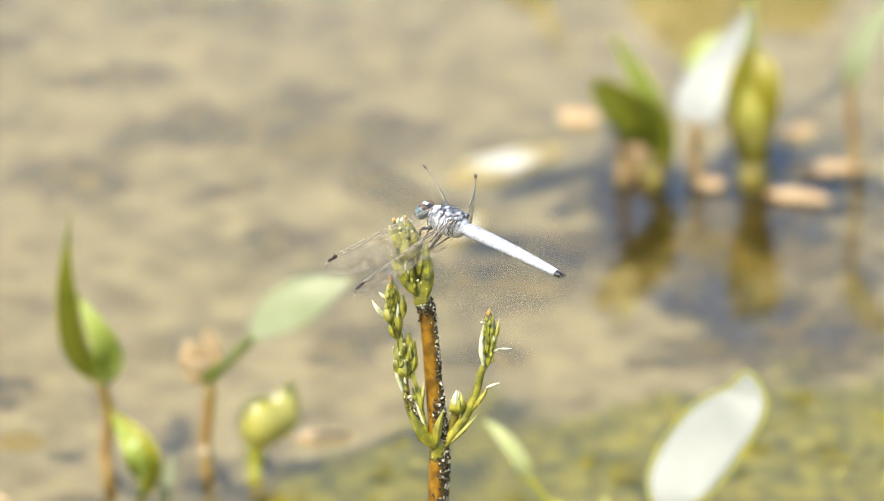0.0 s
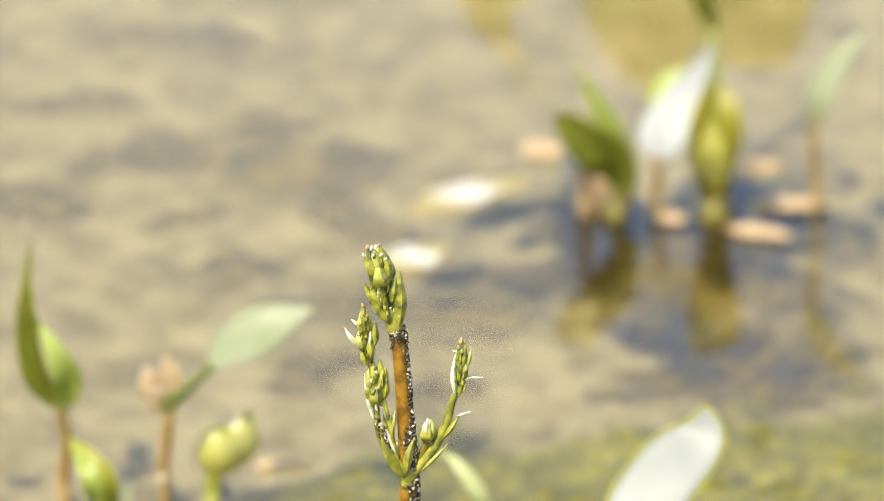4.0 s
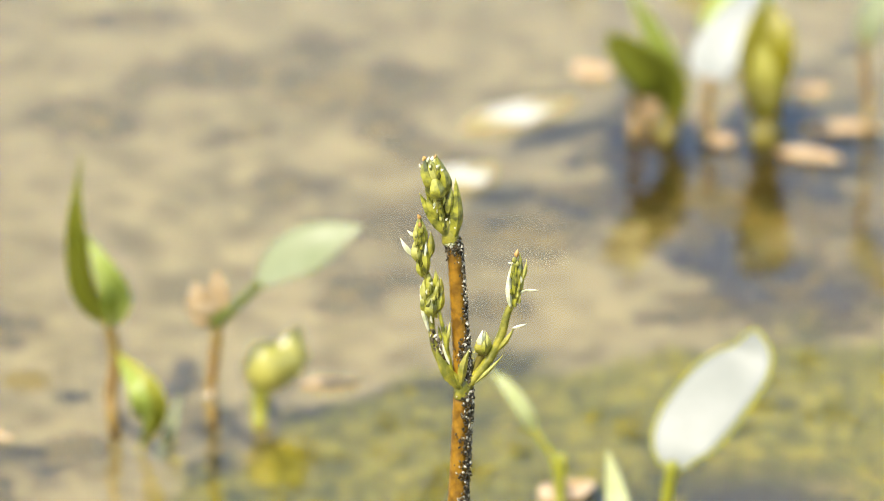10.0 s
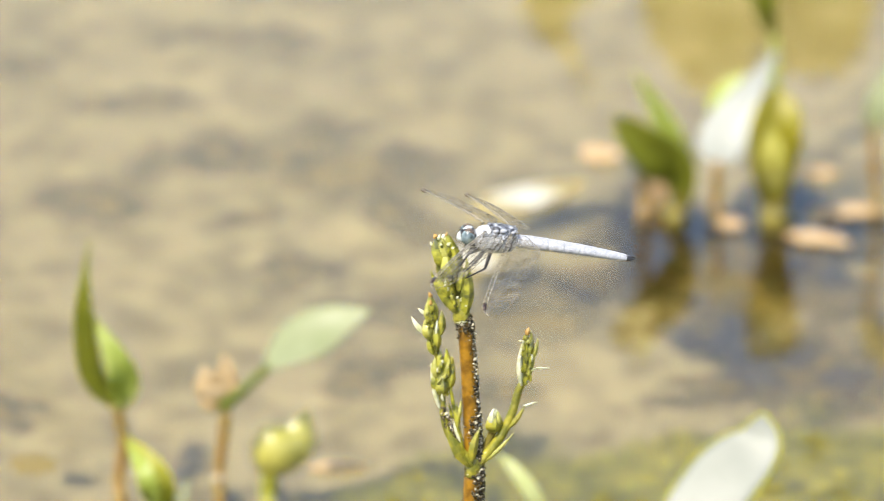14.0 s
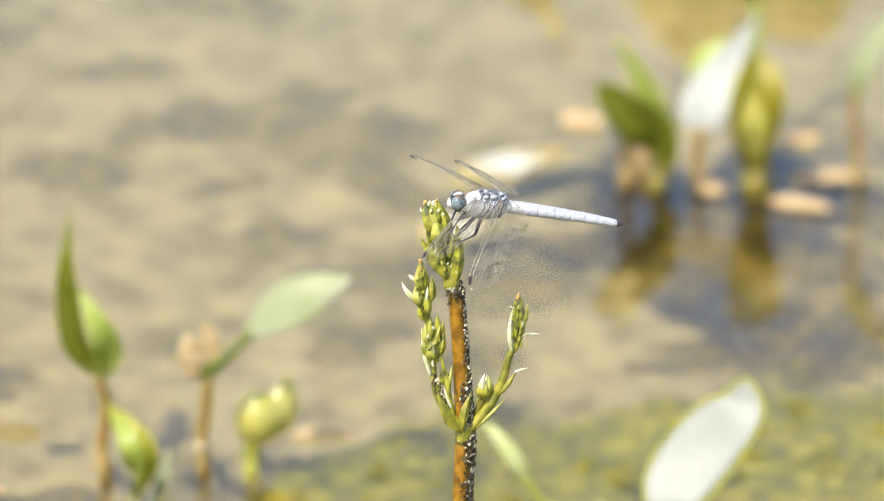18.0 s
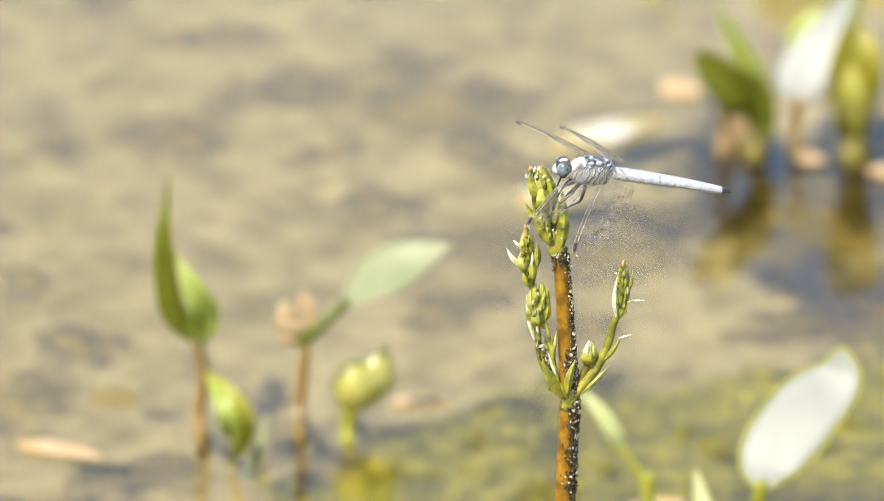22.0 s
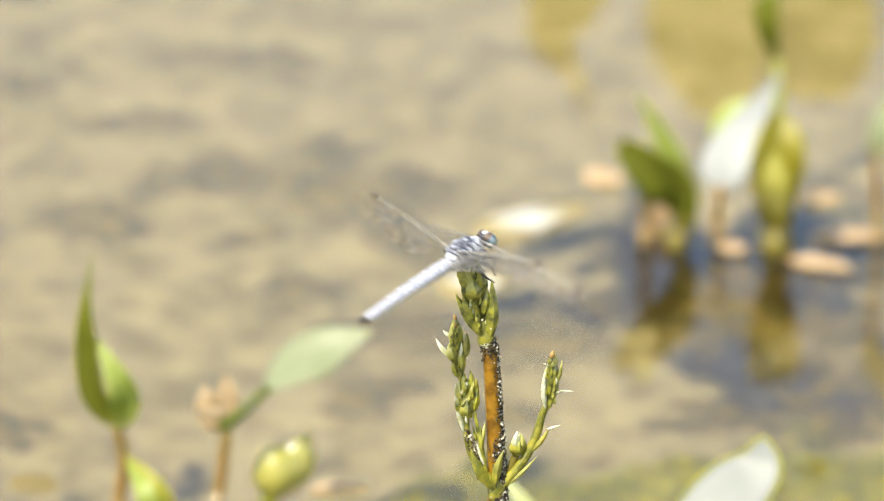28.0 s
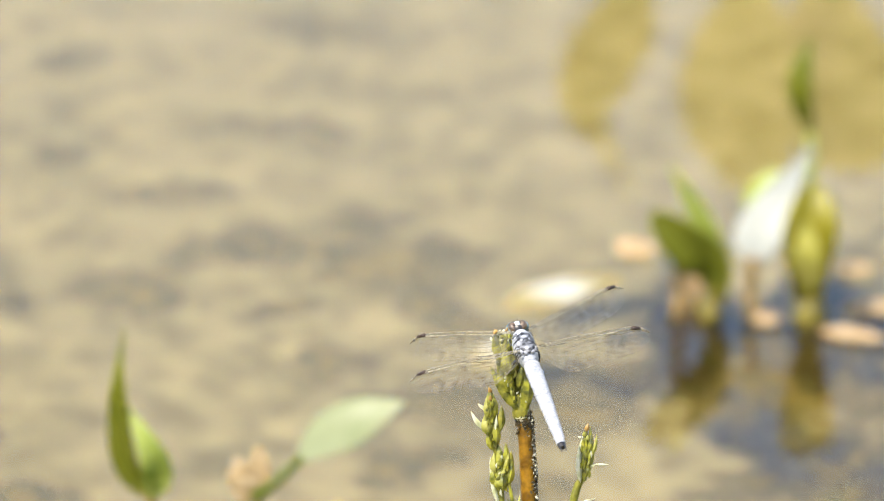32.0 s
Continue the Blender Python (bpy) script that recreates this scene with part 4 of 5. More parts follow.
    # branch to the other side, with two buds one above the other
    shoot = shoot_of([fork(-2.9, -1, 2.6), fork(-7.3, -1, 11.5), fork(-8.9, -0.5, 19.6), fork(-9.2, 0.5, 27.4), fork(-10.4, 0, 35.9), fork(-11.3, 0, 42.3)], 0.0013, 0.0010, "yellow-green side shoot")
    spray(shoot, (
        (-10.8, 36.8, -11.4, 45, 0, 1.8, 0, 1.6, M_BUD, "flower_bud", "plump closed bud"),
        (-11.4, 43.9, -12.6, 55.9, -0.171, 2.052, 0.4, 2.3, M_BUD, "flower_bud", "plump yellow-green bud"),
        (-12.5, 46.6, -13.5, 53.3, -0.513, 1.197, 1.6, 2, M_BUD_PALE, "bud_scale", "glossy bud scale"),
        (-11.1, 46.6, -11.5, 54.4, 0.342, 1.1115, 1.6, 1.7, M_BUD, "bud_scale", "glossy bud scale"),
        (-12, 48.6, -12.3, 55.6, 0, 0.855, 2.2, 1.8, M_BUD, "bud_scale", "glossy bud scale"),
        (-9.8, 41.8, -9.1, 50.6, 0.684, 1.2825, 1, 1.6, M_SHOOT, "flower_bud", "small green bud"),
        (-12.5, 41.2, -14, 47.9, -0.513, 1.539, 1.8, 1.9, M_BUD_PALE, "flower_bud", "small yellow bud"),
        (-10.6, 37.2, -10.8, 47.6, 0.342, 1.368, 2, 1.3, M_BUD, "bud_scale", "long bud scale"),
        (-10.8, 43.3, -10.5, 48.1, 0.171, 0.513, 2.6, 1.2, M_BRACT, "bract", "whitish bract"),
        (-11.5, 36.3, -13.1, 42.7, -0.513, 1.026, 1.6, 1.5, M_BUD, "bud_scale", "glossy bud scale"),
        (-13.8, 42.9, -18.2, 48.9, -0.855, 0.7695, 1.6, 1.3, M_BRACT, "bract", "white curved bract"),
        (-13.8, 49.4, -16.2, 51.4, -0.171, 0.513, 1.4, 1.3, M_BRACT, "bract", "small white bract"),
        (-12.1, 54.9, -13, 56.6, 0, 0.5985, 1.6, 1.6, M_BUD_TIP, "bud_tip", "brown bud tip"),
        (-9.4, 42.6, -8.4, 46.4, 0.171, 0.513, 1.8, 1.3, M_BUD, "bud_scale", "glossy bud scale"),
    ))
    spray(shoot, (
        (-8.9, 21.8, -9.1, 36, 0, 2.7, 0, 2, M_BUD, "flower_bud", "plump closed bud"),
        (-8.9, 23, -8.7, 30.8, 0, 2.223, 2.2, 1.3, M_BUD, "bud_scale", "keeled bud scale"),
        (-10.1, 24.3, -11.4, 31, -0.684, 1.368, 1.6, 1.5, M_BUD, "bud_scale", "glossy bud scale"),
        (-7.4, 24.2, -5.7, 33.1, 0.684, 1.368, 1.4, 1.5, M_BUD, "bud_scale", "glossy bud scale"),
        (-10.4, 28.7, -11.1, 35.4, -0.513, 1.368, 1.6, 1.8, M_BUD_PALE, "flower_bud", "small bud"),
        (-8.7, 29.2, -9.7, 37.9, -0.171, 1.368, 1.2, 1.6, M_BUD, "flower_bud", "small bud"),
        (-7.4, 29.5, -7.7, 38.5, 0.342, 1.197, 1, 1.5, M_BUD, "flower_bud", "small bud"),
        (-6.7, 28.2, -6, 35.8, 0.342, 1.1115, 0.6, 1.6, M_SHOOT, "flower_bud", "small bud"),
        (-8.1, 29.3, -7, 34.5, 0.171, 0.855, 2.4, 1.6, M_BUD_PALE, "bud_scale", "glossy bud scale"),
        (-9.8, 30.4, -9.1, 34.5, 0, 0.855, 2.4, 1.6, M_BUD, "bud_scale", "glossy bud scale"),
        (-9.4, 18.3, -12.3, 34, -1.026, 0.7695, 1.8, 1.2, M_BRACT, "bract", "long whitish bract"),
        (-6.7, 27.5, -5, 30.2, 0, 0.4275, 1.4, 1.2, M_BUD, "bud_scale", "glossy bud scale"),
    ))
    tuft(shoot, -11.8, 47.4, 4.446, 14.56, 16, 43)
    tuft(shoot, -8.7, 29.8, 5.13, 13.104, 18, 44)
    shoot = shoot_of([fork(-2.9, -2, 4.9), fork(-4.6, -2, 15.2), fork(-6.7, -1.4, 26.4)], 0.0009, 0.0005, "thin green side shoot", M_BUD)
    spray(shoot, (
        (-4.3, 12.1, -4.6, 21, 0.171, 0.855, 2.4, 1.6, M_BUD, "flower_bud", "small bud"),
        (-4, 15.8, -3.3, 22.1, 0.171, 0.5985, 2.6, 1.5, M_BUD_PALE, "flower_bud", "small bud"),
        (-3.3, 8.2, -5.7, 15.2, -0.171, 0.513, 2.8, 1.2, M_BRACT, "bract", "white bract"),
        (-5.7, 15.7, -6.9, 20.9, -0.171, 0.513, 2.2, 1.4, M_BUD, "flower_bud", "small bud"),
    ))
    spray(plant, (
        (-0.2, 0.1, -7.7, 13.8, -1.539, 1.71, 3, 1.4, M_SHOOT, "bract", "broad green bract"),
        (0.1, 1.9, 2.7, 13.6, -1.368, 1.368, 3.6, 1.6, M_SHOOT, "bract", "green bract"),
        (0.8, 0.1, -2.6, 6.4, -0.342, 1.197, 2.8, 1.6, M_SHOOT, "bract", "green bract"),
    ))

    # crown of buds
    bm = bmesh.new()
    tube(bm, spline([fork(-3, 0, 45.9), fork(-3.1, 0, 47.3), fork(-3.3, 0, 51.3), fork(-4.3, 0, 55.4)], 9), [0.0017, 0.0021, 0.0025, 0.0027, 0.0027, 0.0026, 0.0023, 0.0019, 0.0014, 0.0009], 12)
    crown = part("calyx", bm, M_SHOOT, plant, "pale green cup below the buds")
    bm = bmesh.new()
    tube(bm, spline([fork(-3, -0.2, 46), fork(-3.1, -0.2, 47.1), fork(-3.2, -0.2, 48.3)], 4), [0.0017, 0.0022, 0.0025, 0.0025, 0.0021], 12)
    part("calyx_ring", bm, M_BRACT, crown, "whitish ring at the foot of the cup")
    spray(crown, (
        (-6, 57.5, -8.2, 74.6, 0, 3.8, 0, 2.4, M_BUD, "flower_bud", "plump closed bud"),
        (-3.3, 51.3, -4.7, 65, 0, 1.881, 0, 1.6, M_BUD_SHADE, "flower_bud", "inner bud darkened for the shade in the cup"),
        (-2.3, 48.3, -12.5, 63.4, -1.539, 1.71, 1.5, 1.5, M_BUD, "bract", "pointed bract"),
        (-2.3, 47.9, -1.7, 68.1, 1.197, 2.052, 1.5, 1.25, M_BUD, "bract", "long pointed bract"),
        (-6.7, 55, -10.1, 63.6, -0.684, 1.539, 2.2, 1.7, M_BUD, "flower_bud", "small bud"),
        (-5.1, 55.5, -7.4, 62.5, -0.342, 1.026, 2.2, 1.7, M_SHOOT, "flower_bud", "small bud"),
        (-4, 56.7, -3, 65.4, 0.342, 1.368, 2.4, 1.8, M_BUD, "flower_bud", "small bud beside the bract"),
        (-2.3, 55.8, -2, 64.2, 0.342, 1.026, 2, 1.6, M_BUD, "flower_bud", "small bud beside the bract"),
        (-7.6, 64.0, -10.8, 74.9, -0.9, 2.1, 2.6, 2.2, M_BUD, "bud_scale", "glossy bud scale"),
        (-6.8, 66, -9.5, 75.1, -0.171, 1.71, 3.2, 2, M_BUD_PALE, "bud_scale", "narrow bud scale"),
        (-6.1, 62.1, -8, 70.7, -0.342, 2.565, 4.2, 1.15, M_BUD, "bud_scale", "keeled bud scale"),
        (-4.7, 63.4, -7.8, 76.3, 1.539, 1.71, 3, 1.3, M_BUD, "bud_scale", "long curved bud scale"),
        (-4, 62.5, -6.1, 73.2, 1.368, 1.368, 1.6, 1.4, M_BUD, "bud_scale", "glossy bud scale"),
        (-7.5, 68.2, -6.8, 73.6, 0, 1.197, 3.2, 1.8, M_BUD_SHADE, "bud_scale", "bud scale darkened for the shade of a gap"),
        (-10.4, 67.5, -11.6, 73.2, -0.342, 1.0, 3, 2, M_BUD, "bud_scale", "glossy bud scale"),
    ))
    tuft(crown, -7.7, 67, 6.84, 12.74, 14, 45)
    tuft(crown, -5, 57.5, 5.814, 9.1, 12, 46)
    # withered brown flecks, and white flecks put in for glints on the buds
    spray(crown, (
        (-11.5, 74.5, -10.8, 75.9, 0, 0.513, 3.6, 1.4, M_BUD_TIP, "bud_tip", "brown withered fleck"),
        (-10.2, 74.2, -9.6, 75.8, 0, 0.513, 3.8, 1.4, M_BRACT, "bud_tip", "white fleck painting a glint"),
        (-8.8, 74.5, -8.5, 75.9, 0, 0.5985, 3.6, 1.4, M_BRACT, "bud_tip", "white fleck painting a glint"),
        (-7.5, 72.6, -6.4, 73.2, 0, 0.5985, 4.2, 1.4, M_BRACT, "bud_tip", "white fleck painting a glint"),
        (-6.1, 71.4, -5.1, 72, 0, 0.4275, 4, 1.4, M_BRACT, "bud_tip", "white fleck painting a glint"),
        (-9.5, 72.7, -8.8, 73.2, 0, 0.4275, 4.4, 1.4, M_BRACT, "bud_tip", "white fleck painting a glint"),
        (-10.5, 75.4, -11.5, 75.9, 0, 0.4275, 4, 1.4, M_BUD_TIP, "bud_tip", "brown withered fleck"),
        (-12.2, 72.5, -12.5, 73.5, 0, 0.342, 4, 1.4, M_BRACT, "bud_tip", "white fleck painting a glint"),
        (-4.7, 55.1, -4, 55.6, 0, 0.342, 3, 1.4, M_BRACT, "bud_tip", "white fleck painting a glint"),
        (-2, 52.5, -1.3, 52.9, 0, 0.4275, 3, 1.4, M_BRACT, "bud_tip", "white fleck painting a glint"),
        (-8.5, 59.2, -7.8, 59.6, 0, 0.3078, 3.4, 1.4, M_BRACT, "bud_tip", "white fleck painting a glint"),
        (-8.1, 75.2, -7.3, 76.4, 0, 0.342, 3.4, 1.4, M_BUD_TIP, "bud_tip", "brown withered fleck"),
    ))

    # aphids crowd the shaded flank
    rnd = random.Random(2)
    bodies, skins = bmesh.new(), bmesh.new()
    whole = spline(line, 60) + spline(up_line, 60)

    def aphid(bm, p, d, size):
        st = []
        way = Vector((rnd.uniform(-1, 1), rnd.uniform(-1, 1), rnd.uniform(0.3, 1.2))).normalized()
        for i in range(5):
            s = i / 4
            w = size * 0.55 * math.sin(math.pi * (0.12 + 0.8 * s)) + size * 0.02
            st.append((p + d * size * 0.3 + way * size * (s - 0.5) * 1.8, w, w * 0.8, way, d))
        body(bm, st, 6)

    forked, top_node = q((0.0430, 0.0000, 0.1896)).z, q((0.0403, 0.0000, 0.2371)).z
    for i in range(2700):
        kind = rnd.random()
        if kind < 0.58:
            z, a, r = rnd.uniform(0.10, forked + BED + 0.001), rnd.gauss(-0.62, 0.5), 0.0029
            near_p = min(whole, key=lambda c: abs(c.z - (z - BED)))
        elif kind < 0.78:
            z, a, r = rnd.uniform(forked, forked + 0.018), rnd.gauss(-0.55, 0.6), 0.0025
            near_p = min(whole, key=lambda c: abs(c.z - z))
        elif kind < 0.945:
            z, a, r = rnd.uniform(forked, top_node), rnd.gauss(-0.2, 0.35), 0.0022
            near_p = min(whole, key=lambda c: abs(c.z - z))
        else:
            z, a, r = rnd.gauss(top_node, 0.0018), rnd.uniform(-3.2, 0.6), 0.0020
            near_p = min(whole, key=lambda c: abs(c.z - z))
        d = Vector((math.cos(a), math.sin(a), 0))
        lift = r + abs(rnd.gauss(0, 0.0003))
        aphid(skins if rnd.random() < (0.30 if 0.78 < kind < 0.945 else 0.15) else bodies, near_p + d * lift + Vector((0, 0, rnd.uniform(-0.0008, 0.0008))), d, rnd.uniform(0.00026, 0.00075))
    for i in range(60):
        k = rnd.random()
        c = q((0.0388, -0.0010, 0.1946)).lerp(q((0.0340, 0.0000, 0.2108)), k)
        aphid(skins if rnd.random() < 0.2 else bodies, c + Vector((rnd.uniform(-1, 1) * 0.0014, -0.0015, 0)), Vector((0, -1, 0)), rnd.uniform(0.0005, 0.0009))
    ob = part("aphid_colony", bodies, M_APHID, plant, "dark aphids crowded on the stem")
    tagged(ob, kind="stuff")
    ob = part("shed_skin_litter", skins, M_APHID_PALE, plant, "pale shed aphid skins")
    tagged(ob, kind="stuff")
    return plant


PERCH = perch()


def sprig(x, y, z, tops, label, seed):
    """The withered top of a neighbouring flower stalk."""
    rnd = random.Random(seed)
    p = thing("flower_sprig", (x, y, BED - 0.006), label, "plant", "withered flower sprigs")
    bm = bmesh.new()
    tube(bm, spline([(0, 0, 0), (0.001, 0, (z - BED) * 0.6), (0, 0, z - BED)], 10), (0.0016, 0.0008), 7)
    part("stalk", bm, M_SHOOT, p)
    for dx, dz in tops:
        bm = bmesh.new()
        end = Vector((dx, rnd.uniform(-0.003, 0.003), z - BED + dz))
        tube(bm, spline([(0, 0, z - BED - 0.006), ((dx * 0.4), 0, z - BED + dz * 0.3), end], 6), (0.0007, 0.0005), 6)
        twig = part("twig", bm, M_FLOWER, p)
        bm = bmesh.new()
        for _ in range(5):
            a = rnd.uniform(0, 6.28)
            scale_leaf(bm, end, end + Vector((math.cos(a) * 0.0016, math.sin(a) * 0.0016, rnd.uniform(0.0008, 0.0028))), 0.0011, flat=0.7, seg=6, n=4)
        part("flower", bm, M_FLOWER, twig, "cream withered floret")


def sprigs():
    a = (0.0477, -0.0020, 0.1415)
    sprig(a[0], a[1], a[2] + 0.010, [(-0.0025, 0.006), (0.004, 0.003), (0.0055, 0.0055), (0.002, 0.001), (0.006, 0.001), (-0.002, 0.0)], "withered cream flower sprig beside the budding stem", 1)
    a = (-0.0867, 0.1000, 0.0967)
    sprig(a[0], a[1], a[2] + 0.004, [(0.001, 0.010), (0.0012, 0.006), (0.003, 0.0055), (-0.003, 0.001), (0.004, 0.001)], "pale flower sprig near the bank", 2)
    a = (-0.1271, 0.1000, 0.0943)
    sprig(a[0], a[1], a[2] + 0.006, [(-0.003, 0.007), (-0.001, 0.007), (0.002, 0.005), (-0.002, 0.004), (0.006, 0.003)], "cream flower sprig near the bank", 3)


sprigs()


# ---- the dragonfly ----
MM = 0.001


def wing_mesh(length, chord, lobes):
    """Outline of a wing: fore and hind edge at s along it, metres."""
    def fore(s):
        return chord * (0.16 + 0.03 * math.sin(s * math.pi) - 0.30 * max(0.0, (s - 0.88) / 0.12) ** 2.4)

    def hind(s):
        root = min(1.0, s / 0.17) ** 0.7
        end = math.sqrt(max(0.0, 1 - (max(0.0, s - 0.5) / 0.5) ** 2.6))
        return -chord * (0.13 + 0.09 * end + root * end * (0.52 + lobes * 0.33 * math.exp(-((s - 0.24) / 0.2) ** 2) + 0.10 * s))
    return fore, hind


def wing(parent, side, length, chord, lobes, name):
    fore, hind = wing_mesh(length, chord, lobes)
    n, k = 40, 10

    def p(s, v, lift=0.0):
        a, b = fore(s), hind(s)
        y = a + (b - a) * v
        if s > 0.9:
            y = a * (1 - v) + b * v
        return Vector((side * s * length, y, lift + 0.00025 * math.sin(v * 25) * (1 - v) + 0.0006 * math.sin(s * 3)))

    w = new(name)
    w.parent = parent
    w.empty_display_size = 0.005
    bm = bmesh.new()
    grid = [[bm.verts.new(p(i / n, j / k)) for j in range(k + 1)] for i in range(n + 1)]
    for i in range(n):
        for j in range(k):
            bm.faces.new((grid[i][j], grid[i + 1][j], grid[i + 1][j + 1], grid[i][j + 1]))
    part("membrane", bm, M_FILM, w, "clear wing membrane")

    def vein(bm, pts, r):
        tube(bm, pts, (r, r), 4)

    bm = bmesh.new()
    for v, r, end in ((0.0, 0.13, 1.0), (0.055, 0.09, 0.55), (0.11, 0.15, 0.985)):
        m = 30
        vein(bm, [p(0.01 + (end - 0.01) * i / m, v) for i in range(m + 1)], r * MM)
    part("leading_edge", bm, M_COSTA, w, "ribbed yellowish leading veins")
    bm = bmesh.new()
    rnd = random.Random(4)
    for i in range(26):
        s = 0.04 + 0.9 * i / 26
        vein(bm, [p(s, 0.0), p(s, 0.055), p(s + 0.002, 0.11)], 0.08 * MM)
    vein(bm, [p(0.01 + 0.985 * i / 30, 1.0) for i in range(31)], 0.09 * MM)
    rows = [(0.2, 0.12, 0.98), (0.3, 0.04, 0.97), (0.42, 0.04, 0.95), (0.55, 0.10, 0.92), (0.66, 0.05, 0.88), (0.76, 0.06, 0.82), (0.88, 0.07, 0.74)]
    for v, a, b in rows:
        vein(bm, [p(a + (b - a) * i / 22, v + 0.05 * math.sin(i / 22 * 3 + v * 9)) for i in range(23)], 0.065 * MM)
    lv = [0.11] + [r[0] for r in rows] + [1.0]
    for v0, v1 in zip(lv, lv[1:]):
        m = 44 if v0 < 0.5 else 54
        for i in range(m):
            s = 0.06 + (0.88 - 0.1 * v0) * (i + rnd.uniform(-0.25, 0.25)) / m
            vein(bm, [p(s, v0), p(s + rnd.uniform(-0.006, 0.006), v1)], 0.04 * MM)
    part("vein_net", bm, M_VEIN, w, "fine dark net of wing veins")
    bm = bmesh.new()
    ring = []
    for s, v in ((0.865, -0.015), (0.94, -0.015), (0.935, 0.125), (0.86, 0.125)):
        ring.append((bm.verts.new(p(s, v, 0.0004)), bm.verts.new(p(s, v, -0.0004))))
    bm.faces.new([a for a, _ in ring])
    bm.faces.new([b for _, b in ring][::-1])
    for (a, b), (c, d) in zip(ring, ring[1:] + ring[:1]):
        bm.faces.new((a, b, d, c))
    part("pterostigma", bm, M_STIGMA, w, "dark brown wing spot")
    return w


def dragonfly():
    d = thing("dragonfly", (0, 0, 0), "white-powdered male dragonfly with clear wings and dark wing spots", "dragonfly")
    ahead, up = (0, 1, 0), (0, 0, 1)
    bm = bmesh.new()
    body(bm, [((0, y * MM, z * MM), a * MM, b * MM, ahead, up) for y, z, a, b in (
        (-6.2, 0.2, 1.2, 1.4), (-5.6, 0.2, 2.1, 2.6), (-4.2, 0.2, 2.9, 3.8), (-1.5, 0.0, 3.4, 4.4), (1.5, -0.2, 3.5, 4.5), (4.2, -0.2, 3.2, 4.2), (6.2, 0.0, 2.5, 3.2), (7.2, 0.2, 1.3, 1.7))], 22)
    thorax = part("thorax", bm, M_THORAX, d, "powdery blue-white thorax with dark seams")
    # dark seams over the flanks and knobs between the wings
    rnd = random.Random(14)
    for s in (-1, 1):
        for y0, y1, thick in ((5.9, 5.2, 0.22), (2.6, 1.0, 0.2), (1.4, -0.8, 0.3), (-0.2, -2.0, 0.2), (-1.8, -3.2, 0.26), (-3.0, -4.6, 0.3), (-4.4, 1.2, 0.16), (2.0, -3.8, 0.14)):
            bm = bmesh.new()
            pts = []
            for i in range(9):
                a = radians(-34 + 92 * i / 8)
                y = y0 + (y1 - y0) * i / 8
                pts.append(Vector((s * 3.45 * math.cos(a), y, 4.4 * math.sin(a) - 0.1)) * MM)
            pts = [v + Vector((0, rnd.uniform(-0.35, 0.35), rnd.uniform(-0.2, 0.2))) * MM for v in pts]
            tube(bm, pts, (thick * 0.75 * MM, thick * 0.45 * MM), 6)
            part("seam", bm, M_BLACK, thorax, "dark thorax seam")
    rnd = random.Random(9)
    for i, y in enumerate((2.8, 1.6, 0.5, -0.7, -1.9, -3.1, -4.3)):
        for x in ((-2.0, 0.0, 2.0) if i % 2 else (-1.1, 1.1)):
            bm = bmesh.new()
            c = Vector((x * (1 - 0.012 * y * y), y, 4.78 - 0.20 * abs(x) - 0.075 * abs(y))) * MM
            r = rnd.uniform(0.60, 0.95) * MM
            long, turn = rnd.uniform(0.75, 1.35), (rnd.uniform(-1, 1), 1, 0)
            c += Vector((rnd.uniform(-0.3, 0.3), rnd.uniform(-0.4, 0.4), rnd.uniform(-0.55, -0.2))) * MM
            body(bm, [(c + Vector((0, 0, -r)), r * 0.8, r * 0.9, up, turn), (c, r * long, r / long, up, turn), (c + Vector((0, 0, r * 0.35)), r * 0.75 * long, r * 0.8 / long, up, turn), (c + Vector((0, 0, r * 0.45)), r * 0.3, r * 0.3, up, turn)], 7, 0.12)
            part("wing_root_knob", bm, M_POWDER, thorax, "white knob between the wing roots")
    for s in (-1, 1):
        for y in (3.4, 1.2, -2.2, -4.6):
            bm = bmesh.new()
            tube(bm, [Vector((s * 1.7, y, 4.3)) * MM, Vector((s * 2.4, y - 0.4, 3.9)) * MM, Vector((s * 3.0, y - 0.2, 3.0)) * MM, Vector((s * 3.3, y + 0.5, 1.9)) * MM], (0.28 * MM, 0.14 * MM), 7)
            part("wing_hinge", bm, M_SLATE, thorax, "dark hinge at the wing root")
    bm = bmesh.new()
    body(bm, [((0, y * MM, (4.15 - 0.03 * abs(y)) * MM), a * MM, 0.45 * MM, ahead, up) for y, a in ((3.6, 0.4), (2.8, 2.0), (0, 2.6), (-3.6, 2.1), (-5.2, 0.4))], 10)
    part("wing_base_plate", bm, M_SLATE, thorax, "slate-grey plate under the wing roots")

    # head
    bm = bmesh.new()
    body(bm, [((0, y * MM, z * MM), a * MM, b * MM, ahead, up) for y, z, a, b in ((7.0, 0.4, 0.9, 0.9), (8.0, 0.6, 2.2, 2.2), (9.4, 0.4, 2.7, 2.6), (10.8, 0.0, 2.4, 2.2), (11.7, -0.3, 1.3, 1.4), (11.9, -0.4, 0.4, 0.4))], 16)
    head = part("head", bm, M_BLACK, d, "dark head behind the eyes")
    for s in (-1, 1):
        bm = bmesh.new()
        bmesh.ops.create_uvsphere(bm, u_segments=18, v_segments=12, radius=2.3 * MM)
        for v in bm.verts:
            v.co = Vector((v.co.x * 0.86 + s * 1.75 * MM, v.co.y * 0.9 + 9.5 * MM, v.co.z * 1.05 + 0.3 * MM))
        part("eye", bm, M_EYE, head, "teal compound eye")
        bm = bmesh.new()
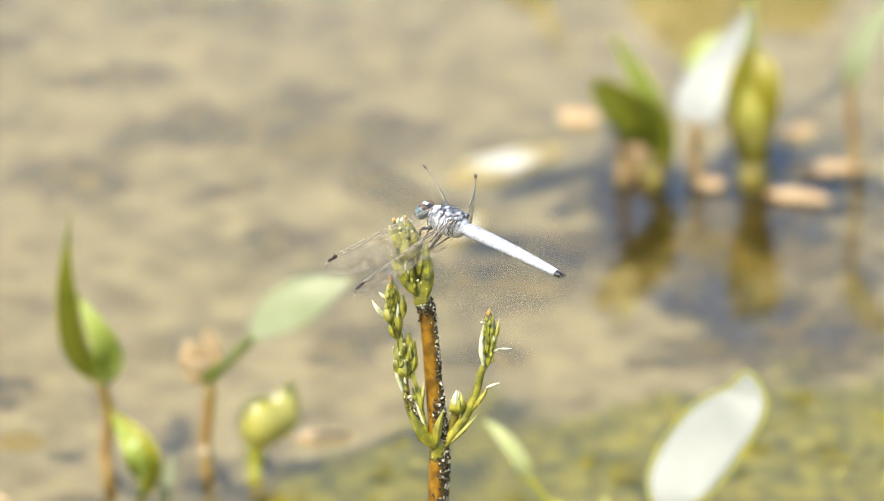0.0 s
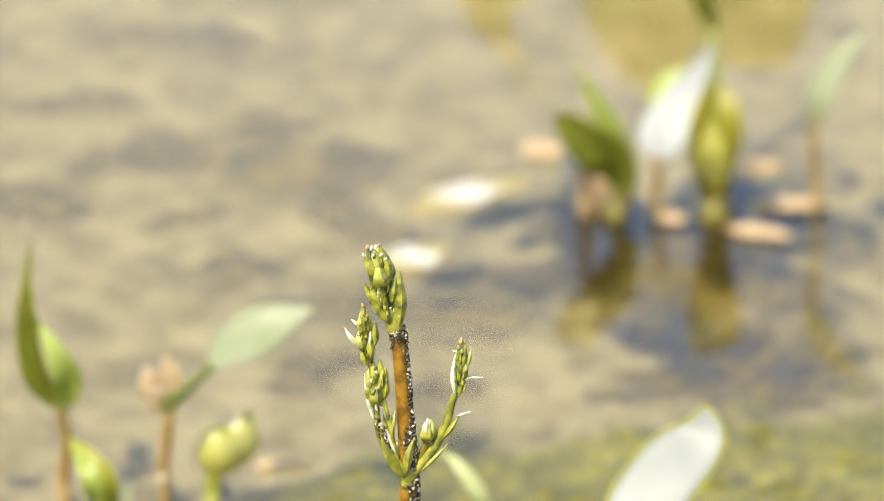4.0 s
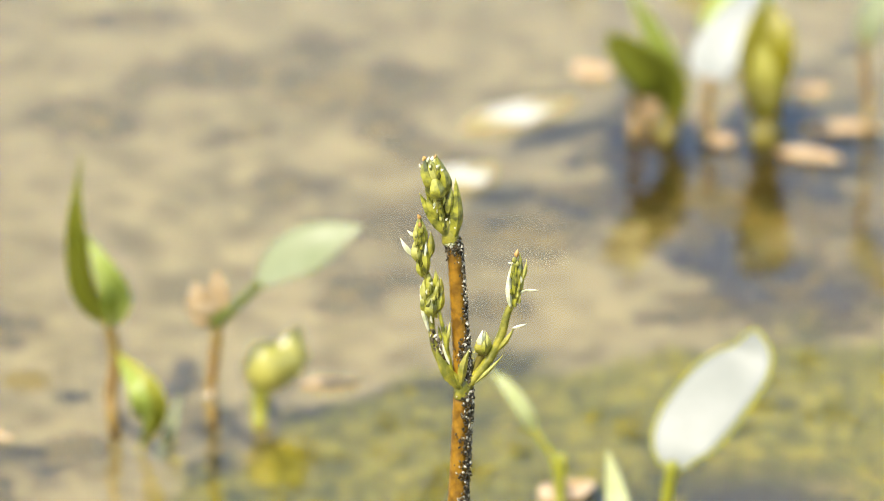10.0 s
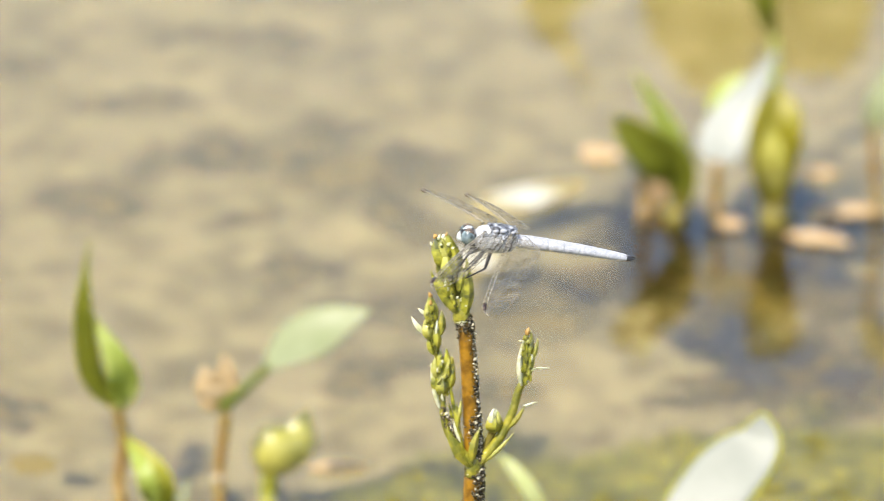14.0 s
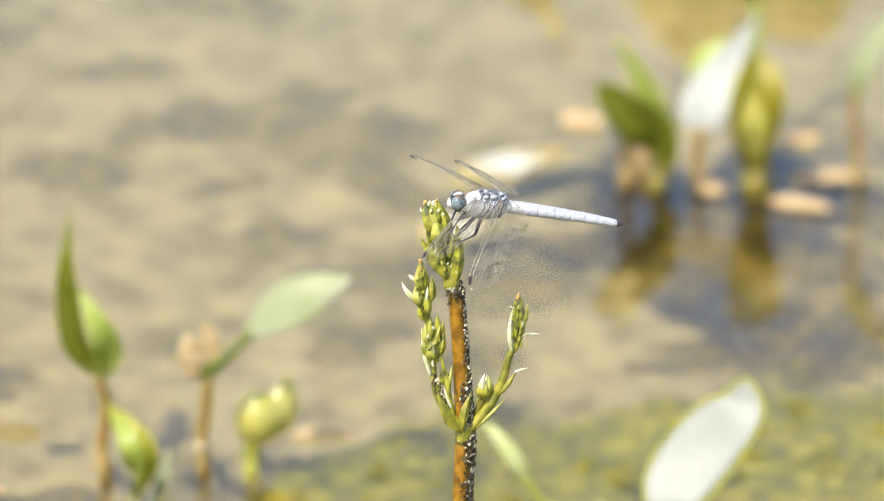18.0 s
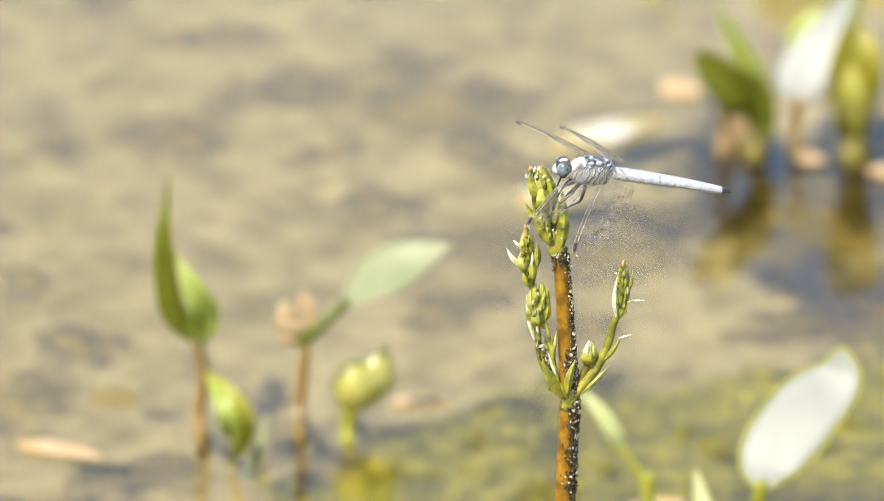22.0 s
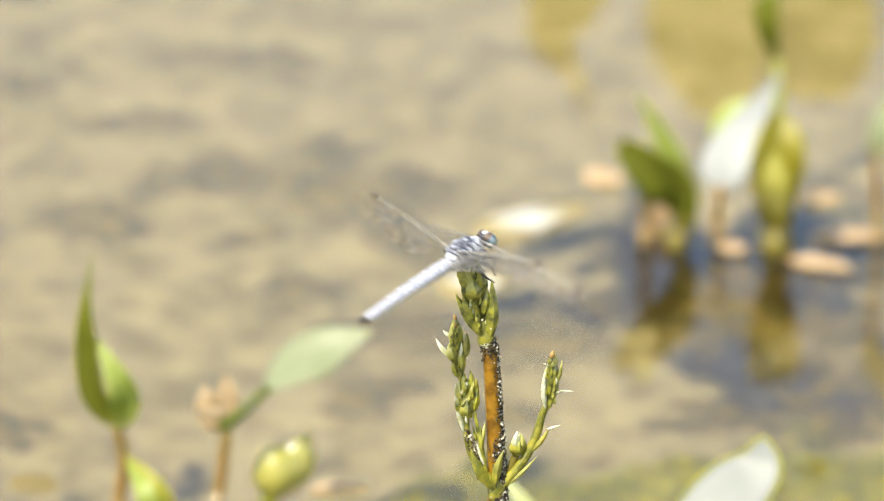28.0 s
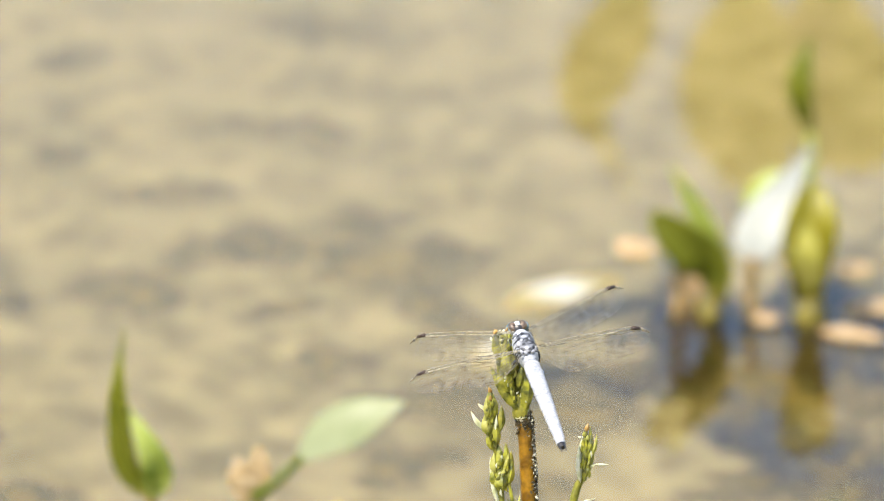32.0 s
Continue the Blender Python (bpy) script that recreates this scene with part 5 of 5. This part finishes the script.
        bmesh.ops.create_uvsphere(bm, u_segments=16, v_segments=10, radius=1.75 * MM)
        for v in bm.verts:
            v.co = Vector((v.co.x * 0.92 + s * 1.45 * MM, v.co.y * 1.0 + 9.3 * MM, v.co.z * 0.85 + 1.55 * MM))
        part("eye_cap", bm, M_EYE_TOP, head, "brown upper part of the eye")
        bm = bmesh.new()
        tube(bm, [Vector((s * 0.5, 11.2, 1.6)) * MM, Vector((s * 0.8, 11.9, 2.0)) * MM, Vector((s * 1.0, 12.4, 2.2)) * MM], (0.12 * MM, 0.05 * MM), 5)
        part("antenna", bm, M_BLACK, head, "thin black feeler")
    bm = bmesh.new()
    body(bm, [((0, y * MM, z * MM), a * MM, b * MM, ahead, up) for y, z, a, b in ((10.2, -0.5, 1.8, 1.8), (11.1, -0.5, 1.8, 1.7), (11.9, -0.7, 1.4, 1.4), (12.3, -0.8, 0.6, 0.7))], 14)
    part("face", bm, M_FACE, head, "cream-white face")
    bm = bmesh.new()
    body(bm, [((0, y * MM, z * MM), a * MM, b * MM, ahead, up) for y, z, a, b in ((8.0, 2.0, 0.5, 0.4), (8.8, 2.5, 0.9, 0.7), (10.0, 2.3, 1.0, 0.8), (11.0, 1.5, 0.6, 0.5))], 10)
    part("crown_plate", bm, M_FACE, head, "pale plate between the eyes")

    # abdomen: ten rings
    cuts = [5.4, 7.1, 10.5, 15.2, 20.4, 25.3, 30.0, 34.1, 37.7, 40.1, 41.8]
    half = [2.0, 2.5, 2.6, 2.5, 2.35, 2.18, 2.0, 1.8, 1.58, 1.35, 1.05]

    def axis(y):
        return Vector((0, -y, 0.2 - 1.2 * ((y - 5) / 35) ** 2)) * MM

    for i in range(10):
        a, b = cuts[i], cuts[i + 1]
        bm = bmesh.new()
        st = []
        for u, grow in ((0.0, 0.90), (0.06, 1.0), (0.5, 1.0), (0.92, 1.02), (0.985, 1.05), (1.0, 0.90)):
            r = (half[i] + (half[i + 1] - half[i]) * u) * grow
            st.append((axis(a + (b - a) * u), r * MM, r * 0.74 * MM, ahead, up))
        body(bm, st[::-1], 16)
        part("abdomen_segment", bm, M_BLACK if i >= 9 else M_POWDER, d, "black end segment" if i >= 9 else "white powdery abdomen segment")
        if i < 9:
            bm = bmesh.new()
            r = half[i + 1] * 0.985
            body(bm, [(axis(b - 0.10), r * 1.05 * MM, r * 0.78 * MM, ahead, up), (axis(b + 0.06), r * 1.05 * MM, r * 0.78 * MM, ahead, up)][::-1], 16)
            part("segment_joint", bm, M_THORAX, d, "grey joint line")
    for s in (-1, 1):
        bm = bmesh.new()
        tube(bm, [axis(41.4) + Vector((s * 0.5 * MM, 0, 0.2 * MM)), axis(42.7) + Vector((s * 0.75 * MM, 0, 0.3 * MM)), axis(43.4) + Vector((s * 0.6 * MM, 0, 0.3 * MM))], (0.38 * MM, 0.14 * MM), 7)
        part("tail_clasper", bm, M_BLACK, d, "dark tail appendage")

    # legs: hip, knee and claw
    for s in (-1, 1):
        for hip, knee, claw in (((1.3, 5.2, -3.6), (3.0, 8.4, -4.6), (1.6, 9.6, -9.5)), ((1.7, 3.6, -4.0), (4.4, 6.0, -6.4), (2.2, 8.2, -11.2)), ((1.7, 1.6, -4.2), (4.6, 2.8, -8.0), (2.4, 7.4, -13.2))):
            bm = bmesh.new()
            h, kn, c = (Vector((s * a, b, z)) * MM for a, b, z in (hip, knee, claw))
            tube(bm, [h, h.lerp(kn, 0.5) + Vector((0, 0, 0.0002)), kn], [0.62 * MM, 0.58 * MM, 0.42 * MM], 7)
            tube(bm, [kn, kn.lerp(c, 0.5), c], [0.36 * MM, 0.28 * MM, 0.18 * MM], 6)
            for i in range(5):
                q = kn.lerp(c, 0.15 + 0.16 * i)
                tube(bm, [q, q + Vector((s * 0.4, 0.5, -0.5)) * MM], [0.06 * MM, 0.03 * MM], 4)
            part("leg", bm, M_BLACK, d, "bristly black leg")

    wings = {}
    for key, s, length, chord, lobes, at in (("LF", -1, 40 * MM, 9.2 * MM, 0.35, (-2.5, 3.5, 3.5)), ("RF", 1, 40 * MM, 9.2 * MM, 0.35, (2.5, 3.5, 3.5)), ("LH", -1, 39 * MM, 9.8 * MM, 0.6, (-2.5, -4.5, 3.5)), ("RH", 1, 39 * MM, 9.8 * MM, 0.6, (2.5, -4.5, 3.5))):
        wings[key] = (wing(d, s, length, chord, lobes, "wing"), s, Vector(at) * MM)
    return d, wings


DRAGONFLY, WINGS = dragonfly()


# ---- what moves ----
STEM_SHIFT = [
    (0, -0.0053, -0.0032), (0.5, -0.0060, -0.0022), (1, -0.0061, -0.0024), (1.5, -0.0044, -0.0030), (2, -0.0036, -0.0034), (2.5, -0.0028, -0.0025), (4.5, -0.0011, -0.0024), (5, -0.0000, -0.0020), (5.5, 0.0001, -0.0015), (6, -0.0002, 0.0001), (6.5, -0.0003, 0.0002), (7, -0.0005, 0.0015), (7.5, -0.0011, 0.0013), (8, -0.0009, 0.0007), (8.5, -0.0011, 0.0006), (9, 0.0001, 0.0005), (9.5, 0.0012, 0.0002), (10, 0.0005, -0.0000), (10.5, 0.0002, 0.0002), (11, -0.0004, -0.0002), (11.5, 0.0001, -0.0008), (12, 0.0001, -0.0002), (12.5, 0.0007, -0.0009), (13, -0.0005, -0.0006), (13.5, 0.0005, 0.0004), (14, 0.0013, 0.0018), (14.5, 0.0021, 0.0016), (15, 0.0013, 0.0027), (15.5, 0.0035, 0.0019), (17.5, 0.0041, 0.0015), (18, 0.0037, 0.0020), (18.5, 0.0029, 0.0025), (19, 0.0025, 0.0036), (19.5, 0.0033, 0.0047), (20, 0.0037, 0.0041), (20.5, 0.0031, 0.0031), (21, 0.0035, 0.0025), (21.5, 0.0037, 0.0027), (22, 0.0060, 0.0026), (22.5, 0.0066, 0.0019), (23, 0.0072, 0.0021), (23.5, 0.0076, 0.0018), (24, 0.0064, 0.0018), (24.5, 0.0072, 0.0025), (26.5, 0.0077, 0.0043), (27, 0.0072, 0.0027), (27.5, 0.0069, 0.0025), (28, 0.0083, 0.0017), (28.5, 0.0071, 0.0012), (29, 0.0101, 0.0014), (29.5, 0.0077, 0.0015), (30, 0.0088, 0.0009), (30.5, 0.0093, 0.0004), (31, 0.0102, -0.0002), (31.5, 0.0098, -0.0002), (32, 0.0090, 0.0010),
]


def stem_shift(t):
    """How far the flowering stem is shifted at t to fit the camera's view: across and upward."""
    return Vector((np.interp(t, [r[0] for r in STEM_SHIFT], [r[1] for r in STEM_SHIFT]), 0, np.interp(t, [r[0] for r in STEM_SHIFT], [r[2] for r in STEM_SHIFT])))


def motions():
    first = pose(*(0.0483, -0.0010, 0.2645), 9.5, -3.8, 50.4)
    second = pose(*(0.0502, -0.0010, 0.2648), 11.3, -7.0, 98.0)
    third = pose(*(0.0405, -0.0090, 0.2628), 21.6, -8.5, 12.1)
    rows = [(t, first) for t in (0, 0.5, 1, 1.5, 2, 2.5, 2.9)]
    rows += [(3.1, pose(*(0.0621, 0.0200, 0.2741), 25, 0, 20)), (3.4, pose(*(0.1244, 0.1000, 0.3125), 20, 10, -40)), (3.8, pose(*(0.2816, 0.3000, 0.3308), 10, 5, -70)),
             (6.6, pose(*(-0.1017, 0.6000, 0.2788), 5, 5, -100)), (7.3, pose(*(0.0235, 0.5000, 0.1744), -10, 5, -95)), (7.4, pose(*(0.0943, 0.5000, 0.1365), -8, 0, -93)), (7.5, pose(*(0.1455, 0.5000, 0.1340), 5, 0, -88)),
             (7.6, pose(*(0.2122, 0.5000, 0.1465), 15, 0, -80)), (8.2, pose(*(0.3658, 0.5000, 0.2042), 10, 0, -60)), (9.0, pose(*(0.4168, 0.4000, 0.1343), 0, 0, 10)), (10.0, pose(*(0.3042, 0.1000, 0.1718), 0, 0, 70)),
             (10.5, pose(*(0.1722, 0.0000, 0.2309), 5, 0, 85)), (10.6, pose(*(0.1208, -0.0050, 0.2496), 8, 0, 82)), (10.7, pose(*(0.0667, -0.0050, 0.2646), 25, 0, 70)), (10.8, pose(*(0.0565, -0.0040, 0.2715), 32, -5, 66))]
    rows += [(10.9, pose(*(0.0475, -0.0010, 0.2673), 36, -4, 62)), (11.0, pose(*(0.0448, -0.0010, 0.2658), 36, -4, 72)), (11.1, pose(*(0.0489, -0.0010, 0.2667), 14, -3, 88))]
    rows += [(t, second) for t in (11.5, 12, 12.5, 13, 13.5, 14, 14.5, 15, 15.5, 16.5, 17.5, 18, 18.5, 19, 19.5, 20, 20.5, 21, 21.5, 22, 22.5, 23, 23.5, 24, 24.5, 25.2)]
    rows += [(25.4, pose(*(0.0296, 0.0000, 0.2816), 25, 5, 95)), (25.7, pose(*(-0.0484, 0.0500, 0.3210), 15, 10, 120)), (26.1, pose(*(-0.2227, 0.1000, 0.3217), 5, 5, 160)), (26.9, pose(*(-0.2900, 0.0500, 0.2480), 0, 0, 215)), (27.5, pose(*(-0.1665, 0.0000, 0.2437), 5, 0, 260)),
             (27.7, pose(*(-0.0937, 0.0000, 0.2473), 8, 0, 275)), (27.8, pose(*(-0.0327, -0.0050, 0.2628), 12, 0, 285)), (27.9, pose(*(0.0178, -0.0050, 0.2701), 18, 0, 290)),
             (28.0, pose(*(0.0325, -0.0060, 0.2690), 14, 0, 311)), (28.1, pose(*(0.0412, -0.0080, 0.2620), 28, -5, 335)), (28.2, pose(*(0.0408, -0.0090, 0.2628), 26, -8, 364)),
             (28.3, pose(*(0.0405, -0.0090, 0.2628), 22, -9, 376))]
    rows += [(t, third) for t in (28.6, 29, 29.5, 30, 30.5, 31, 31.5, 32)]
    walk(DRAGONFLY, [(t, Matrix.Translation(stem_shift(t)) @ m) for t, m in rows])
    walk(PERCH, [(i / 2, Matrix.Translation(ROOT + stem_shift(i / 2))) for i in range(65)])

    # wings in the order left fore, left hind, right fore, right hind: forward sweeps, droops, lifts of the leading edge; beating in flight
    one = (21.2, 27.5, 47.3, 33.4, 14.5, 30.7, 12.4, 11.7, 30.1, -6.9, 57.0, 88.0)
    two = (35.0, 20.2, 20.0, 10.6, 7.0, 16.0, 13.0, 13.6, -16, -14, 10, 16)
    later = (33.6, 22.2, 20.0, 10.6, 11.1, 22.3, 13.0, 13.6, -18.9, -9.7, 17, 18)
    three = (44.0, 29.1, 31.0, 14.5, 25.1, 26.3, 12.5, 15.5, 33.7, 13.1, 25, 20)
    keys = {0.0: one, 2.9: one, 11.6: two, 12.0: two, 14.5: two, 17.8: later, 25.2: later, 28.6: three, 32.0: three}
    keys[10.9667] = keys[11.0] = (-18, -30, -18, -30, -50, -48, -52, -50, 0, 0, 0, 0)
    keys[11.1] = keys[11.3] = (30, 20, 30, 20, -40, -45, -42, -40, 0, 0, 0, 0)
    keys[11.5] = (26, 12, 26, 12, -20, -5, -40, -48, 0, 0, 0, 0)
    keys[28.3] = (28, 12, 28, 12, 8, 10, 2, 4, 0, 0, 0, 0)
    for a, b in ((2.95, 3.9), (7.2, 7.7), (10.4, 10.95), (25.25, 26.2), (27.6, 28.25)):
        i, t = 0, a
        while t < b:
            u = -42 if i % 2 else 22
            keys[round(t, 4)] = (14, 4, 14, 4, u, -u * 0.5, u, -u * 0.5, 0, 0, 0, 0)
            i, t = i + 1, t + 1 / 30
    for key, (w, s, base) in WINGS.items():
        order = ("LF", "LH", "RF", "RH").index(key)
        beat = []
        for t in sorted(keys):
            k = keys[t]
            sweep, droop, tip_up = k[order], k[4 + order], k[8 + order]
            beat.append((t, Matrix.Translation(base) @ Euler((radians(tip_up), s * radians(droop), s * radians(sweep))).to_matrix().to_4x4()))
        walk(w, beat)


motions()
